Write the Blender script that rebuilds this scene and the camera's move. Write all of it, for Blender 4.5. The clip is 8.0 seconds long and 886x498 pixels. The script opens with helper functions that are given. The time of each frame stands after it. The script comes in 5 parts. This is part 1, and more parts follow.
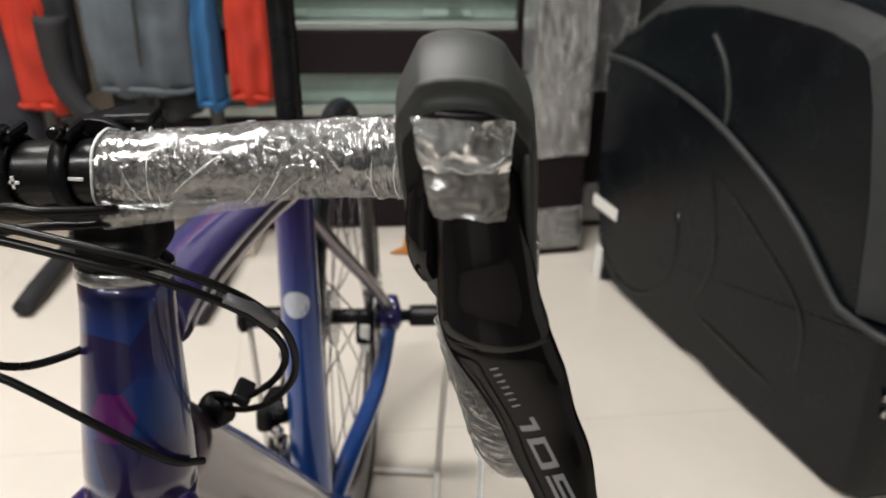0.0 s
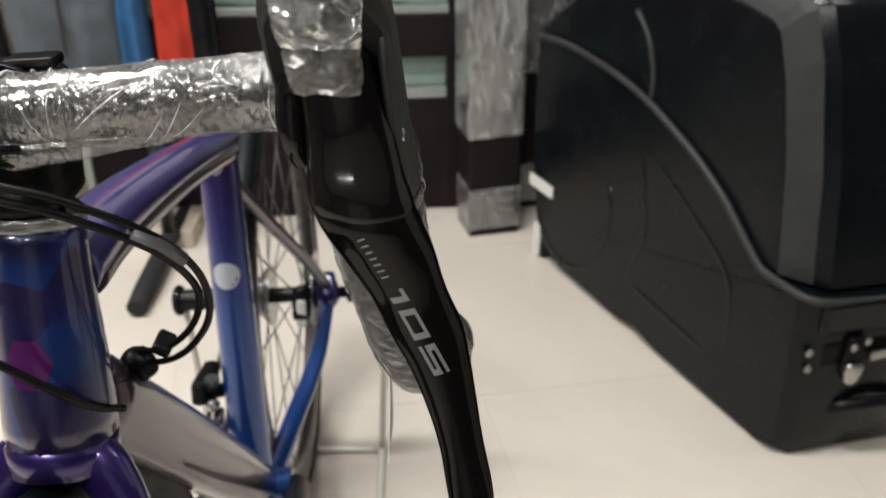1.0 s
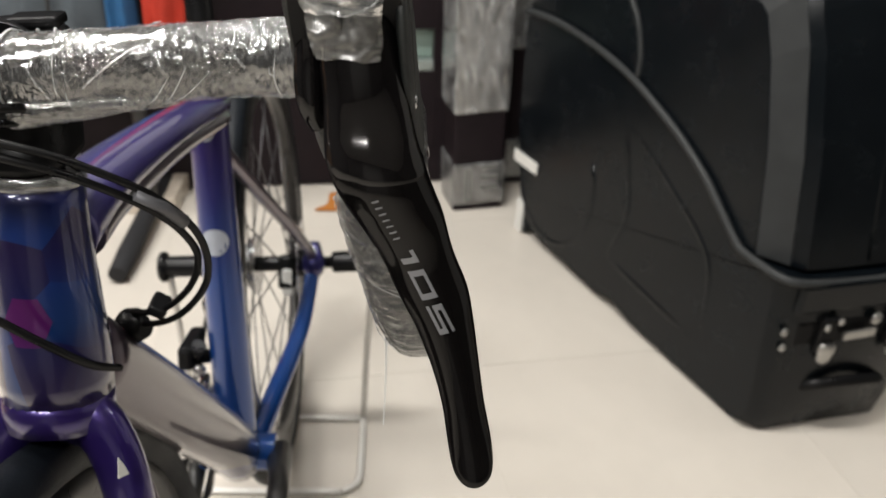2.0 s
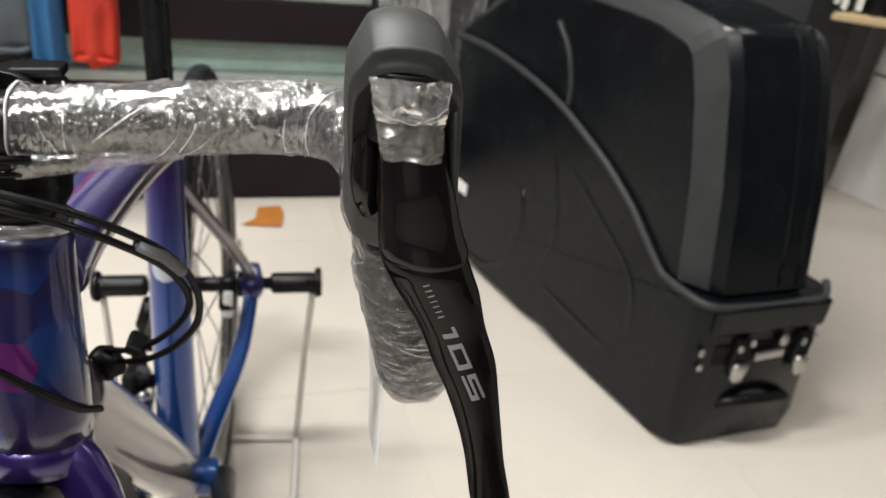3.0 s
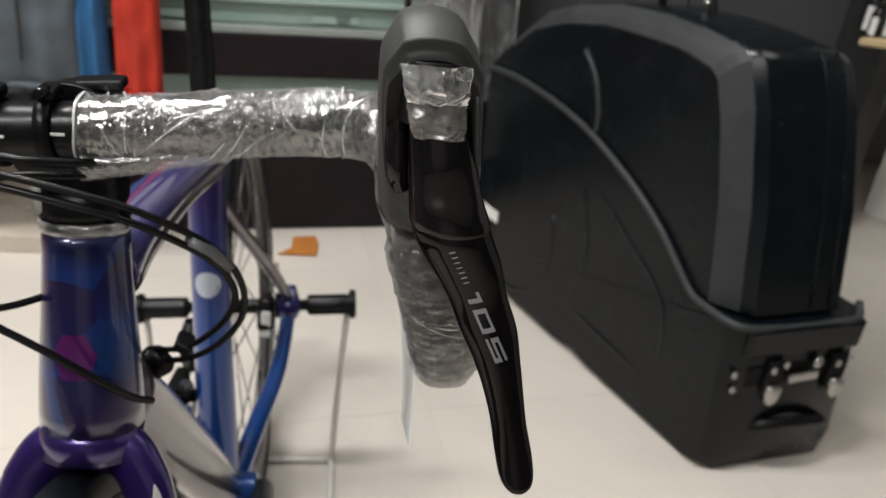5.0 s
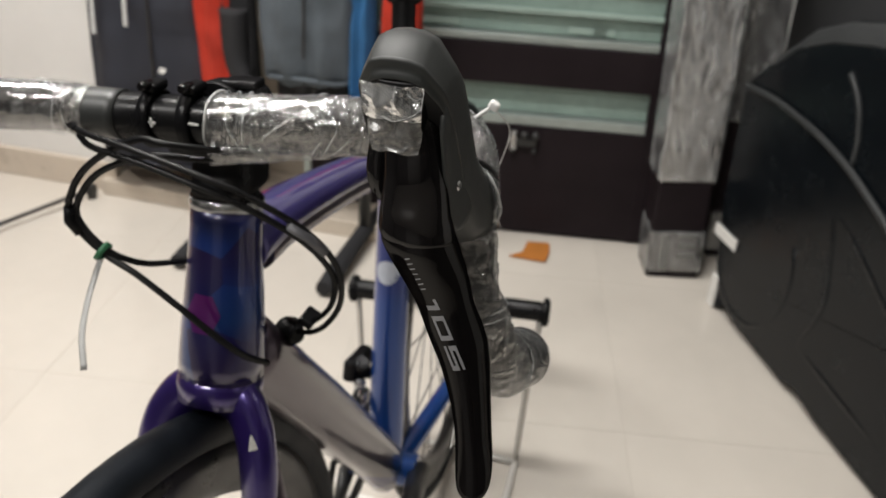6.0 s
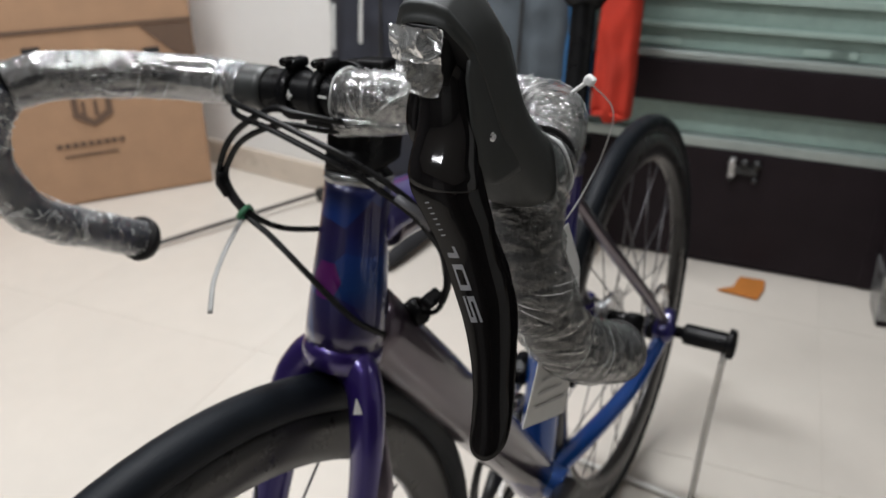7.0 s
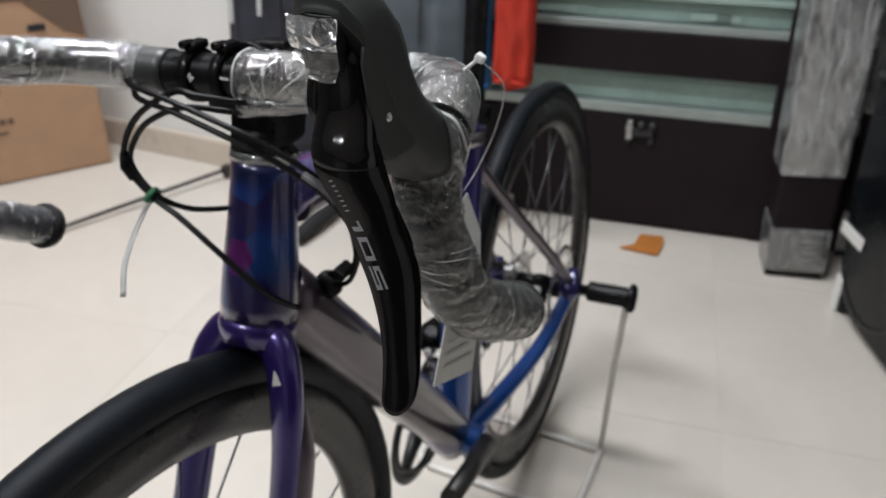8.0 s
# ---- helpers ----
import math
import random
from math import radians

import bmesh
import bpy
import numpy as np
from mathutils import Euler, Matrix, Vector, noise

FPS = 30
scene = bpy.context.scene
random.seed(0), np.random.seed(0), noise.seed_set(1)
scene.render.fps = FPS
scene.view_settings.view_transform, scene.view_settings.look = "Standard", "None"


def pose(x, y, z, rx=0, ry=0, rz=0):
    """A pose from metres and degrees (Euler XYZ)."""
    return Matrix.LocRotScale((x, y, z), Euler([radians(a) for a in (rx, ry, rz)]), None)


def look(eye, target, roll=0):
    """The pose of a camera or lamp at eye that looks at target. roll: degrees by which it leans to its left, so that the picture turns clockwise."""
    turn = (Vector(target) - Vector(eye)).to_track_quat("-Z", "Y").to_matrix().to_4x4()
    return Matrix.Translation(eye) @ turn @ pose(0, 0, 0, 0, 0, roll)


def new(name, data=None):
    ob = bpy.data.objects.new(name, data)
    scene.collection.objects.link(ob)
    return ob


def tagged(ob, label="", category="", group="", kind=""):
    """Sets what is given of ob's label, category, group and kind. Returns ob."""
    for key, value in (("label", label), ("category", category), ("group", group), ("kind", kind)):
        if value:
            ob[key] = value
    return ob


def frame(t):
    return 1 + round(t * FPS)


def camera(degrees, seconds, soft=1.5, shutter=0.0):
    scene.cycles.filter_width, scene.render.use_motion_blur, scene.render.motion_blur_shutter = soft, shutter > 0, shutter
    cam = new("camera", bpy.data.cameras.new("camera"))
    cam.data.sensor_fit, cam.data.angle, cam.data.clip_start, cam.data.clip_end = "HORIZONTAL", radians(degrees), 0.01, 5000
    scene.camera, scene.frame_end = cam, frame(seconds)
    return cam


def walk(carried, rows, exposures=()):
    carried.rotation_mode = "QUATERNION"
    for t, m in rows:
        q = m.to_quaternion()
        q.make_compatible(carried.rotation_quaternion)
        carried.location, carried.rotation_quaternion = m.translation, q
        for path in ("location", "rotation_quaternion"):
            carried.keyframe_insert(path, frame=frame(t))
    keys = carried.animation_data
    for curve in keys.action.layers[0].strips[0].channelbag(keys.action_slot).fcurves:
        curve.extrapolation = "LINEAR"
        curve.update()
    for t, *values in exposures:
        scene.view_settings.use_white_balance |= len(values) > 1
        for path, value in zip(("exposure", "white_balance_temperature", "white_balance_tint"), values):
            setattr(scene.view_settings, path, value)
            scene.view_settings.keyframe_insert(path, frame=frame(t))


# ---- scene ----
cam = camera(58.0, 8.0)
PATH = [
    (0, (0.18, -0.356, 1.043), (0.141, 1.395, 0.077), 1.9),
    (0.5, (0.186, -0.369, 1.034), (0.188, 1.381, 0.066), 1.5),
    (1, (0.204, -0.386, 1.023), (0.291, 1.36, 0.05), 1.8),
    (2.3, (0.186, -0.396, 1.026), (0.34, 1.312, -0.004), 4.6),
    (2.5, (0.178, -0.396, 1.031), (0.353, 1.317, 0.013), 5.1),
    (3, (0.15, -0.402, 1.053), (0.503, 1.302, 0.068), 8.5),
    (3.5, (0.114, -0.412, 1.06), (0.722, 1.247, 0.123), 11.3),
    (4, (0.069, -0.426, 1.051), (0.836, 1.196, 0.169), 12.5),
    (4.5, (0.086, -0.443, 1.043), (0.745, 1.261, 0.228), 10.1),
    (4.7, (0.11, -0.437, 1.043), (0.617, 1.296, 0.182), 8.8),
    (5.8, (0.244, -0.448, 1.067), (-0.031, 1.282, 0.102), 3.2),
    (6, (0.265, -0.445, 1.065), (-0.138, 1.268, 0.114), 3.5),
    (6.5, (0.31, -0.432, 1.054), (-0.462, 1.153, 0.111), 0.2),
    (7, (0.346, -0.427, 1.039), (-0.594, 1.09, 0.138), -0.0),
    (7.5, (0.362, -0.438, 1.043), (-0.58, 1.079, 0.143), -0.8),
    (8, (0.361, -0.445, 1.052), (-0.372, 1.144, 0.084), 0.5),
]
walk(cam, [(t, look(eye, target, roll)) for t, eye, target, roll in PATH],
     [(0.0, 0.12, 6650, 10), (2.5, 0.28, 6650, 9), (3.0, 0.38, 6600, 9), (3.6, 0.22, 6450, 9), (4.5, 0.09, 6400, 10), (6.0, -0.07, 6650, 10), (7.0, -0.18, 6200, 10), (8.0, -0.2, 6100, 10)])

# ---------- light ----------
world = bpy.data.worlds.new("shop_world")
scene.world = world
world.use_nodes = True
world.node_tree.nodes["Background"].inputs[0].default_value = (1.0, 0.95, 0.88, 1)
world.node_tree.nodes["Background"].inputs[1].default_value = 0.02
cam.data.dof.use_dof = True
cam.data.dof.focus_distance = 0.30
cam.data.dof.aperture_fstop = 15.0


def ceiling_lamp(x, y, sx, sy, power, turn=0.0):
    lamp = bpy.data.lights.new("panel_light", "AREA")
    lamp.shape, lamp.size, lamp.size_y, lamp.energy = "RECTANGLE", sx, sy, power
    lamp.color = (1.0, 0.985, 0.965)
    ob = new("panel_light", lamp)
    ob.matrix_world = pose(x, y, 2.74, 0, 0, turn)
    return ob


LAMPS = [(-1.3, -1.0, 26), (-0.4, -1.4, 26), (-1.3, 0.7, 36), (-0.3, 0.4, 48), (1.75, 0.7, 7)]
for lx, ly, lp in LAMPS:
    ceiling_lamp(lx, ly, 0.9, 0.16, lp)

# ---------- materials ----------


def nodes_of(name):
    m = bpy.data.materials.new(name)
    m.use_nodes = True
    t = m.node_tree
    return m, t, t.nodes["Principled BSDF"]


def surface(name, color, rough=0.5, metal=0.0, vary=0.12, scale=20.0, bump=0.0, bump_scale=200.0, coat=0.0, rough_vary=0.1, spec=0.5):
    """A plain surface with two scales of colour and gloss variation and fine relief."""
    m, t, b = nodes_of(name)
    geo = t.nodes.new("ShaderNodeTexCoord")
    n1 = t.nodes.new("ShaderNodeTexNoise")
    n1.inputs["Scale"].default_value, n1.inputs["Detail"].default_value = scale, 6
    n2 = t.nodes.new("ShaderNodeTexNoise")
    n2.inputs["Scale"].default_value, n2.inputs["Detail"].default_value = scale * 9, 3
    mixn = t.nodes.new("ShaderNodeMath")
    mixn.operation = "MULTIPLY_ADD"
    mixn.inputs[1].default_value = 0.35
    t.links.new(geo.outputs["Object"], n1.inputs["Vector"])
    t.links.new(geo.outputs["Object"], n2.inputs["Vector"])
    t.links.new(n2.outputs["Fac"], mixn.inputs[0])
    t.links.new(n1.outputs["Fac"], mixn.inputs[2])
    ramp = t.nodes.new("ShaderNodeValToRGB")
    ramp.color_ramp.elements[0].position, ramp.color_ramp.elements[1].position = 0.4, 0.95
    lo, hi = 1 - vary, 1 + vary
    ramp.color_ramp.elements[0].color = (*[min(1, c * lo) for c in color], 1)
    ramp.color_ramp.elements[1].color = (*[min(1, c * hi) for c in color], 1)
    t.links.new(mixn.outputs[0], ramp.inputs[0])
    t.links.new(ramp.outputs[0], b.inputs["Base Color"])
    rr = t.nodes.new("ShaderNodeMapRange")
    rr.inputs[1].default_value, rr.inputs[2].default_value = 0.3, 1.0
    rr.inputs[3].default_value, rr.inputs[4].default_value = max(0.02, rough - rough_vary), min(1, rough + rough_vary)
    t.links.new(mixn.outputs[0], rr.inputs[0])
    t.links.new(rr.outputs[0], b.inputs["Roughness"])
    b.inputs["Metallic"].default_value = metal
    b.inputs["Specular IOR Level"].default_value = spec
    b.inputs["Coat Weight"].default_value = coat
    b.inputs["Coat Roughness"].default_value = 0.05
    if bump:
        n3 = t.nodes.new("ShaderNodeTexNoise")
        n3.inputs["Scale"].default_value, n3.inputs["Detail"].default_value = bump_scale, 4
        t.links.new(geo.outputs["Object"], n3.inputs["Vector"])
        bp = t.nodes.new("ShaderNodeBump")
        bp.inputs["Strength"].default_value, bp.inputs["Distance"].default_value = bump, 0.002
        t.links.new(n3.outputs["Fac"], bp.inputs["Height"])
        t.links.new(bp.outputs[0], b.inputs["Normal"])
    return m


def black_gloss(name, color, rough, amount):
    """Black moulded or anodised finish: a dark body under an even gloss, with faint smears."""
    m, t, b = nodes_of(name)
    out = t.nodes["Material Output"]
    tc = t.nodes.new("ShaderNodeTexCoord")
    n = t.nodes.new("ShaderNodeTexNoise")
    n.inputs["Scale"].default_value, n.inputs["Detail"].default_value = 45, 5
    t.links.new(tc.outputs["Object"], n.inputs["Vector"])
    mr = t.nodes.new("ShaderNodeMapRange")
    mr.inputs[1].default_value, mr.inputs[2].default_value = 0.3, 0.75
    mr.inputs[3].default_value, mr.inputs[4].default_value = rough * 0.7, rough * 1.35
    t.links.new(n.outputs["Fac"], mr.inputs[0])
    d = t.nodes.new("ShaderNodeBsdfDiffuse")
    d.inputs["Color"].default_value = (*color, 1)
    g = t.nodes.new("ShaderNodeBsdfGlossy")
    g.inputs["Color"].default_value = (1, 1, 1, 1)
    t.links.new(mr.outputs[0], g.inputs["Roughness"])
    mx = t.nodes.new("ShaderNodeMixShader")
    mx.inputs[0].default_value = amount
    t.links.new(d.outputs[0], mx.inputs[1])
    t.links.new(g.outputs[0], mx.inputs[2])
    t.links.new(mx.outputs[0], out.inputs["Surface"])
    return m


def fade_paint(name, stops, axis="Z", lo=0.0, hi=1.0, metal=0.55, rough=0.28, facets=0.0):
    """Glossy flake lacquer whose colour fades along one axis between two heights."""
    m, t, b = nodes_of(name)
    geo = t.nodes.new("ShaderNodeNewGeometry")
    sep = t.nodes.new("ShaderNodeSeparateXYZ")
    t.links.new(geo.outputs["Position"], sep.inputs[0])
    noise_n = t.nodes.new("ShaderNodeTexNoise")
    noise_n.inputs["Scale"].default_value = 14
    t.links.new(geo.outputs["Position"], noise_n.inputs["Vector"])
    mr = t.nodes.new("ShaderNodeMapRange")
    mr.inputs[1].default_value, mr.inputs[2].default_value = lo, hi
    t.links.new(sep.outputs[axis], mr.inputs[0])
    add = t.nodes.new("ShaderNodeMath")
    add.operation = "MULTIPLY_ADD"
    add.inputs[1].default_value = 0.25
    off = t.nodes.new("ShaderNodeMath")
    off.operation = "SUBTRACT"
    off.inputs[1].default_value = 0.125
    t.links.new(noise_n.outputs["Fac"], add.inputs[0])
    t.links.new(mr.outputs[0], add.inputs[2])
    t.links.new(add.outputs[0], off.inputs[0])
    if facets:
        cells = t.nodes.new("ShaderNodeTexVoronoi")
        cells.inputs["Scale"].default_value = 26
        t.links.new(geo.outputs["Position"], cells.inputs["Vector"])
        tone = t.nodes.new("ShaderNodeSeparateColor")
        t.links.new(cells.outputs["Color"], tone.inputs[0])
        shift = t.nodes.new("ShaderNodeMath")
        shift.operation = "MULTIPLY_ADD"
        shift.inputs[1].default_value = facets
        t.links.new(tone.outputs[0], shift.inputs[0])
        t.links.new(off.outputs[0], shift.inputs[2])
        off = t.nodes.new("ShaderNodeMath")
        off.operation = "SUBTRACT"
        off.inputs[1].default_value = facets * 0.5
        t.links.new(shift.outputs[0], off.inputs[0])
    ramp = t.nodes.new("ShaderNodeValToRGB")
    while len(ramp.color_ramp.elements) < len(stops):
        ramp.color_ramp.elements.new(0.5)
    for e, (p, c) in zip(ramp.color_ramp.elements, stops):
        e.position, e.color = p, (*c, 1)
    t.links.new(off.outputs[0], ramp.inputs[0])
    flake = t.nodes.new("ShaderNodeTexNoise")
    flake.inputs["Scale"].default_value = 2500
    t.links.new(geo.outputs["Position"], flake.inputs["Vector"])
    bp = t.nodes.new("ShaderNodeBump")
    bp.inputs["Strength"].default_value, bp.inputs["Distance"].default_value = 0.06, 0.001
    t.links.new(flake.outputs["Fac"], bp.inputs["Height"])
    t.links.new(bp.outputs[0], b.inputs["Normal"])
    t.links.new(ramp.outputs[0], b.inputs["Base Color"])
    b.inputs["Metallic"].default_value, b.inputs["Roughness"].default_value = metal, rough
    b.inputs["Coat Weight"].default_value, b.inputs["Coat Roughness"].default_value = 1.0, 0.03
    return m


def clear_film(name, clear=0.6, tint=(0.9, 0.92, 0.92), rough=0.12, milk=0.3, scale=90.0, strength=0.6, stretch=(1, 1, 1), fold_at=(0.45, 0.8), patchy=0.0, grazing=0.0):
    """Crinkled transparent packing film: clear, glossy and a little milky where it folds."""
    m, t, b = nodes_of(name)
    out = t.nodes["Material Output"]
    geo = t.nodes.new("ShaderNodeTexCoord")
    mp = t.nodes.new("ShaderNodeMapping")
    mp.inputs["Scale"].default_value = stretch
    t.links.new(geo.outputs["Object"], mp.inputs[0])
    n = t.nodes.new("ShaderNodeTexNoise")
    n.inputs["Scale"].default_value, n.inputs["Detail"].default_value, n.inputs["Distortion"].default_value = scale, 5, 1.2
    t.links.new(mp.outputs[0], n.inputs["Vector"])
    v = t.nodes.new("ShaderNodeTexVoronoi")
    v.feature, v.inputs["Scale"].default_value = "DISTANCE_TO_EDGE", scale * 0.8
    t.links.new(mp.outputs[0], v.inputs["Vector"])
    addh = t.nodes.new("ShaderNodeMath")
    addh.operation = "ADD"
    t.links.new(n.outputs["Fac"], addh.inputs[0])
    t.links.new(v.outputs["Distance"], addh.inputs[1])
    bp = t.nodes.new("ShaderNodeBump")
    bp.inputs["Strength"].default_value, bp.inputs["Distance"].default_value = strength, 0.004
    t.links.new(addh.outputs[0], bp.inputs["Height"])
    if patchy:
        big = t.nodes.new("ShaderNodeTexNoise")
        big.inputs["Scale"].default_value, big.inputs["Detail"].default_value = patchy, 1
        t.links.new(geo.outputs["Object"], big.inputs["Vector"])
        taut = t.nodes.new("ShaderNodeMapRange")
        taut.inputs[1].default_value, taut.inputs[2].default_value = 0.42, 0.62
        taut.inputs[3].default_value, taut.inputs[4].default_value = strength * 0.12, strength
        t.links.new(big.outputs["Fac"], taut.inputs[0])
        t.links.new(taut.outputs[0], bp.inputs["Strength"])
    b.inputs["Base Color"].default_value = (*tint, 1)
    b.inputs["Roughness"].default_value = rough
    b.inputs["Specular IOR Level"].default_value = 0.8
    t.links.new(bp.outputs[0], b.inputs["Normal"])
    tr = t.nodes.new("ShaderNodeBsdfTransparent")
    tr.inputs[0].default_value = (0.97, 0.98, 0.98, 1)
    gl = t.nodes.new("ShaderNodeBsdfGlossy")
    gl.inputs["Roughness"].default_value = rough
    gl.inputs["Color"].default_value = (1, 1, 1, 1)
    t.links.new(bp.outputs[0], gl.inputs["Normal"])
    m1 = t.nodes.new("ShaderNodeMixShader")
    m1.inputs[0].default_value = 1 - clear
    if grazing:
        lw = t.nodes.new("ShaderNodeLayerWeight")
        lw.inputs["Blend"].default_value = 0.35
        t.links.new(bp.outputs[0], lw.inputs["Normal"])
        gain = t.nodes.new("ShaderNodeMath")
        gain.operation, gain.use_clamp = "MULTIPLY_ADD", True
        gain.inputs[1].default_value, gain.inputs[2].default_value = grazing, 1 - clear
        t.links.new(lw.outputs["Fresnel"], gain.inputs[0])
        t.links.new(gain.outputs[0], m1.inputs[0])
    t.links.new(tr.outputs[0], m1.inputs[1])
    t.links.new(gl.outputs[0], m1.inputs[2])
    fold = t.nodes.new("ShaderNodeMapRange")
    fold.inputs[1].default_value, fold.inputs[2].default_value = fold_at
    fold.inputs[3].default_value, fold.inputs[4].default_value = milk * 0.12, milk
    t.links.new(n.outputs["Fac"], fold.inputs[0])
    m2 = t.nodes.new("ShaderNodeMixShader")
    t.links.new(fold.outputs[0], m2.inputs[0])
    t.links.new(m1.outputs[0], m2.inputs[1])
    t.links.new(b.outputs[0], m2.inputs[2])
    t.links.new(m2.outputs[0], out.inputs["Surface"])
    return m


RUBBER = surface("hood_rubber", (0.017, 0.0195, 0.0185), 0.55, 0, 0.25, 45, 0.05, 2500, spec=0.55)
GLOSS = black_gloss("gloss_black", (0.0052, 0.0046, 0.0048), 0.085, 0.044)
SATIN = black_gloss("satin_black", (0.005, 0.005, 0.0056), 0.34, 0.018)
BLADE = black_gloss("lever_black", (0.0045, 0.0039, 0.0039), 0.088, 0.027)
PRINT = surface("grey_print", (0.26, 0.265, 0.28), 0.4, 0.3, 0.05)
TAPE = surface("bar_tape", (0.016, 0.015, 0.015), 0.55, 0, 0.3, 60, 0.4, 500, spec=0.25)
BARBLACK = black_gloss("bar_black", (0.006, 0.006, 0.0065), 0.3, 0.025)
WRAP = clear_film("packing_wrap", 0.74, scale=150, rough=0.06, milk=0.22, strength=0.9, stretch=(1.7, 1, 1), fold_at=(0.5, 0.72), patchy=28)
DROPWRAP = clear_film("drop_wrap", 0.95, scale=60, rough=0.05, milk=0.42, strength=1.0, stretch=(1, 1, 2.0), fold_at=(0.60, 0.76), grazing=0.75)
LEFTWRAP = clear_film("left_drop_wrap", 0.90, scale=60, rough=0.05, milk=0.65, strength=1.0, stretch=(1, 1.6, 1), fold_at=(0.54, 0.66), grazing=0.5)
NAVYTAPE = surface("navy_bar_tape", (0.010, 0.013, 0.026), 0.5, 0, 0.3, 60, 0.4, 500)
BARGREY = surface("bar_grey", (0.030, 0.032, 0.031), 0.4, 0, 0.15, 40)
GLASSTRIM = surface("pale_green_trim", (0.30, 0.39, 0.35), 0.35, 0, 0.1, 20)
FILM = clear_film("clear_tape", 0.84, scale=60, rough=0.10, milk=0.26, strength=0.5, fold_at=(0.40, 0.66), grazing=0.7)
WRAPEDGE = surface("wrap_fold", (0.55, 0.56, 0.55), 0.3, 0, 0.15, 80, 0.3, 600)
PURPLE, BLUE = (0.03, 0.018, 0.14), (0.004, 0.055, 0.25)
PAINT = fade_paint("violet_blue_lacquer", [(0.0, BLUE), (0.5, (0.006, 0.052, 0.25)), (0.66, (0.018, 0.022, 0.17)), (0.8, PURPLE), (1.0, (0.045, 0.035, 0.16))], "Z", 0.25, 0.80, metal=0.35)
HEADPAINT = fade_paint("head_tube_lacquer", [(0.0, (0.014, 0.007, 0.055)), (0.22, (0.012, 0.012, 0.08)), (0.38, (0.006, 0.034, 0.15)), (0.6, (0.007, 0.030, 0.17)), (0.78, (0.010, 0.010, 0.075)), (1.0, (0.016, 0.007, 0.055))], "Z", 0.69, 0.82, metal=0.35, facets=0.5)
FORKPAINT = fade_paint("violet_lacquer", [(0.0, (0.014, 0.012, 0.10)), (0.6, (0.024, 0.014, 0.13)), (1.0, (0.034, 0.016, 0.14))], "Z", 0.4, 0.7)
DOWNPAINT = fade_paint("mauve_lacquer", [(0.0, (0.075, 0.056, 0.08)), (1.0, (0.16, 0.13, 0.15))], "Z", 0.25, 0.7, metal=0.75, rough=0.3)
# Shade on the tube's +x side is put into this colour, along x.
TUBESHADE = fade_paint("mauve_lacquer_shaded", [(0.0, (0.17, 0.14, 0.155)), (0.35, (0.15, 0.12, 0.14)), (0.6, (0.075, 0.052, 0.066)), (1.0, (0.03, 0.018, 0.036))], "X", -0.03, 0.045, metal=0.75, rough=0.3)
TYRE = surface("tyre_rubber", (0.0055, 0.0075, 0.0105), 0.5, 0, 0.2, 30, 0.2, 700, spec=0.16)
RIM = surface("rim_black", (0.030, 0.028, 0.027), 0.3, 0.2, 0.2, 30)
STEEL = surface("steel", (0.55, 0.55, 0.56), 0.25, 1.0, 0.1, 50)
CABLE = black_gloss("cable_black", (0.006, 0.006, 0.0065), 0.32, 0.025)
GREYSLEEVE = surface("grey_sleeve", (0.12, 0.12, 0.13), 0.4, 0, 0.2, 80)
WHITEPL = surface("white_plastic", (0.75, 0.75, 0.73), 0.4, 0, 0.06, 80)
GREEN = surface("green_tie", (0.02, 0.12, 0.05), 0.5, 0, 0.1, 80)
PAPER = surface("tag_paper", (0.7, 0.7, 0.68), 0.7, 0, 0.05, 40, 0.1, 300)
INK = surface("tag_ink", (0.52, 0.52, 0.52), 0.8, 0, 0.1, 40)
CASE = surface("case_plastic", (0.0034, 0.0050, 0.0066), 0.23, 0, 0.2, 14, 0.05, 1800, spec=0.28)
CASEEDGE = surface("case_trim_lit_edge", (0.028, 0.030, 0.031), 0.5, 0, 0.15, 30, 0.1, 500, spec=0.3)
LATCH = surface("latch_metal", (0.45, 0.44, 0.42), 0.3, 0.9, 0.15, 60)
LABEL = surface("white_label", (0.72, 0.71, 0.68), 0.6, 0, 0.05, 60)
STANDP = surface("stand_paint", (0.7, 0.68, 0.64), 0.35, 0.1, 0.08, 60)
WALLP = surface("wall_paint", (0.72, 0.71, 0.69), 0.8, 0, 0.04, 3, 0.05, 200)
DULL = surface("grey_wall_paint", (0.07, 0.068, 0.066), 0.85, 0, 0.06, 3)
MIDGREY = surface("reflector_wall_grey", (0.24, 0.235, 0.23), 0.85, 0, 0.06, 3)
CEIL = surface("ceiling_paint", (0.55, 0.54, 0.53), 0.9, 0, 0.03, 3)
CARD = surface("cardboard", (0.36, 0.22, 0.13), 0.85, 0, 0.1, 12, 0.15, 300)
CARDDARK = surface("carton_print_shade", (0.12, 0.075, 0.05), 0.8, 0, 0.1, 20)
PANELD = surface("dark_panel", (0.05, 0.052, 0.056), 0.6, 0, 0.15, 6)
CABDARK = surface("cabinet_brown", (0.0155, 0.0110, 0.0130), 0.45, 0, 0.2, 10, 0.05, 200, spec=0.12)
CABGREEN = surface("cabinet_glass", (0.25, 0.335, 0.30), 0.14, 0, 0.18, 6, 0, rough_vary=0.05, spec=0.3)
SILVER = surface("aluminium_trim", (0.40, 0.45, 0.43), 0.35, 0.6, 0.1, 20)
FLOORM = surface("cream_tile", (0.60, 0.555, 0.495), 0.16, 0, 0.05, 2.2, 0, rough_vary=0.05)
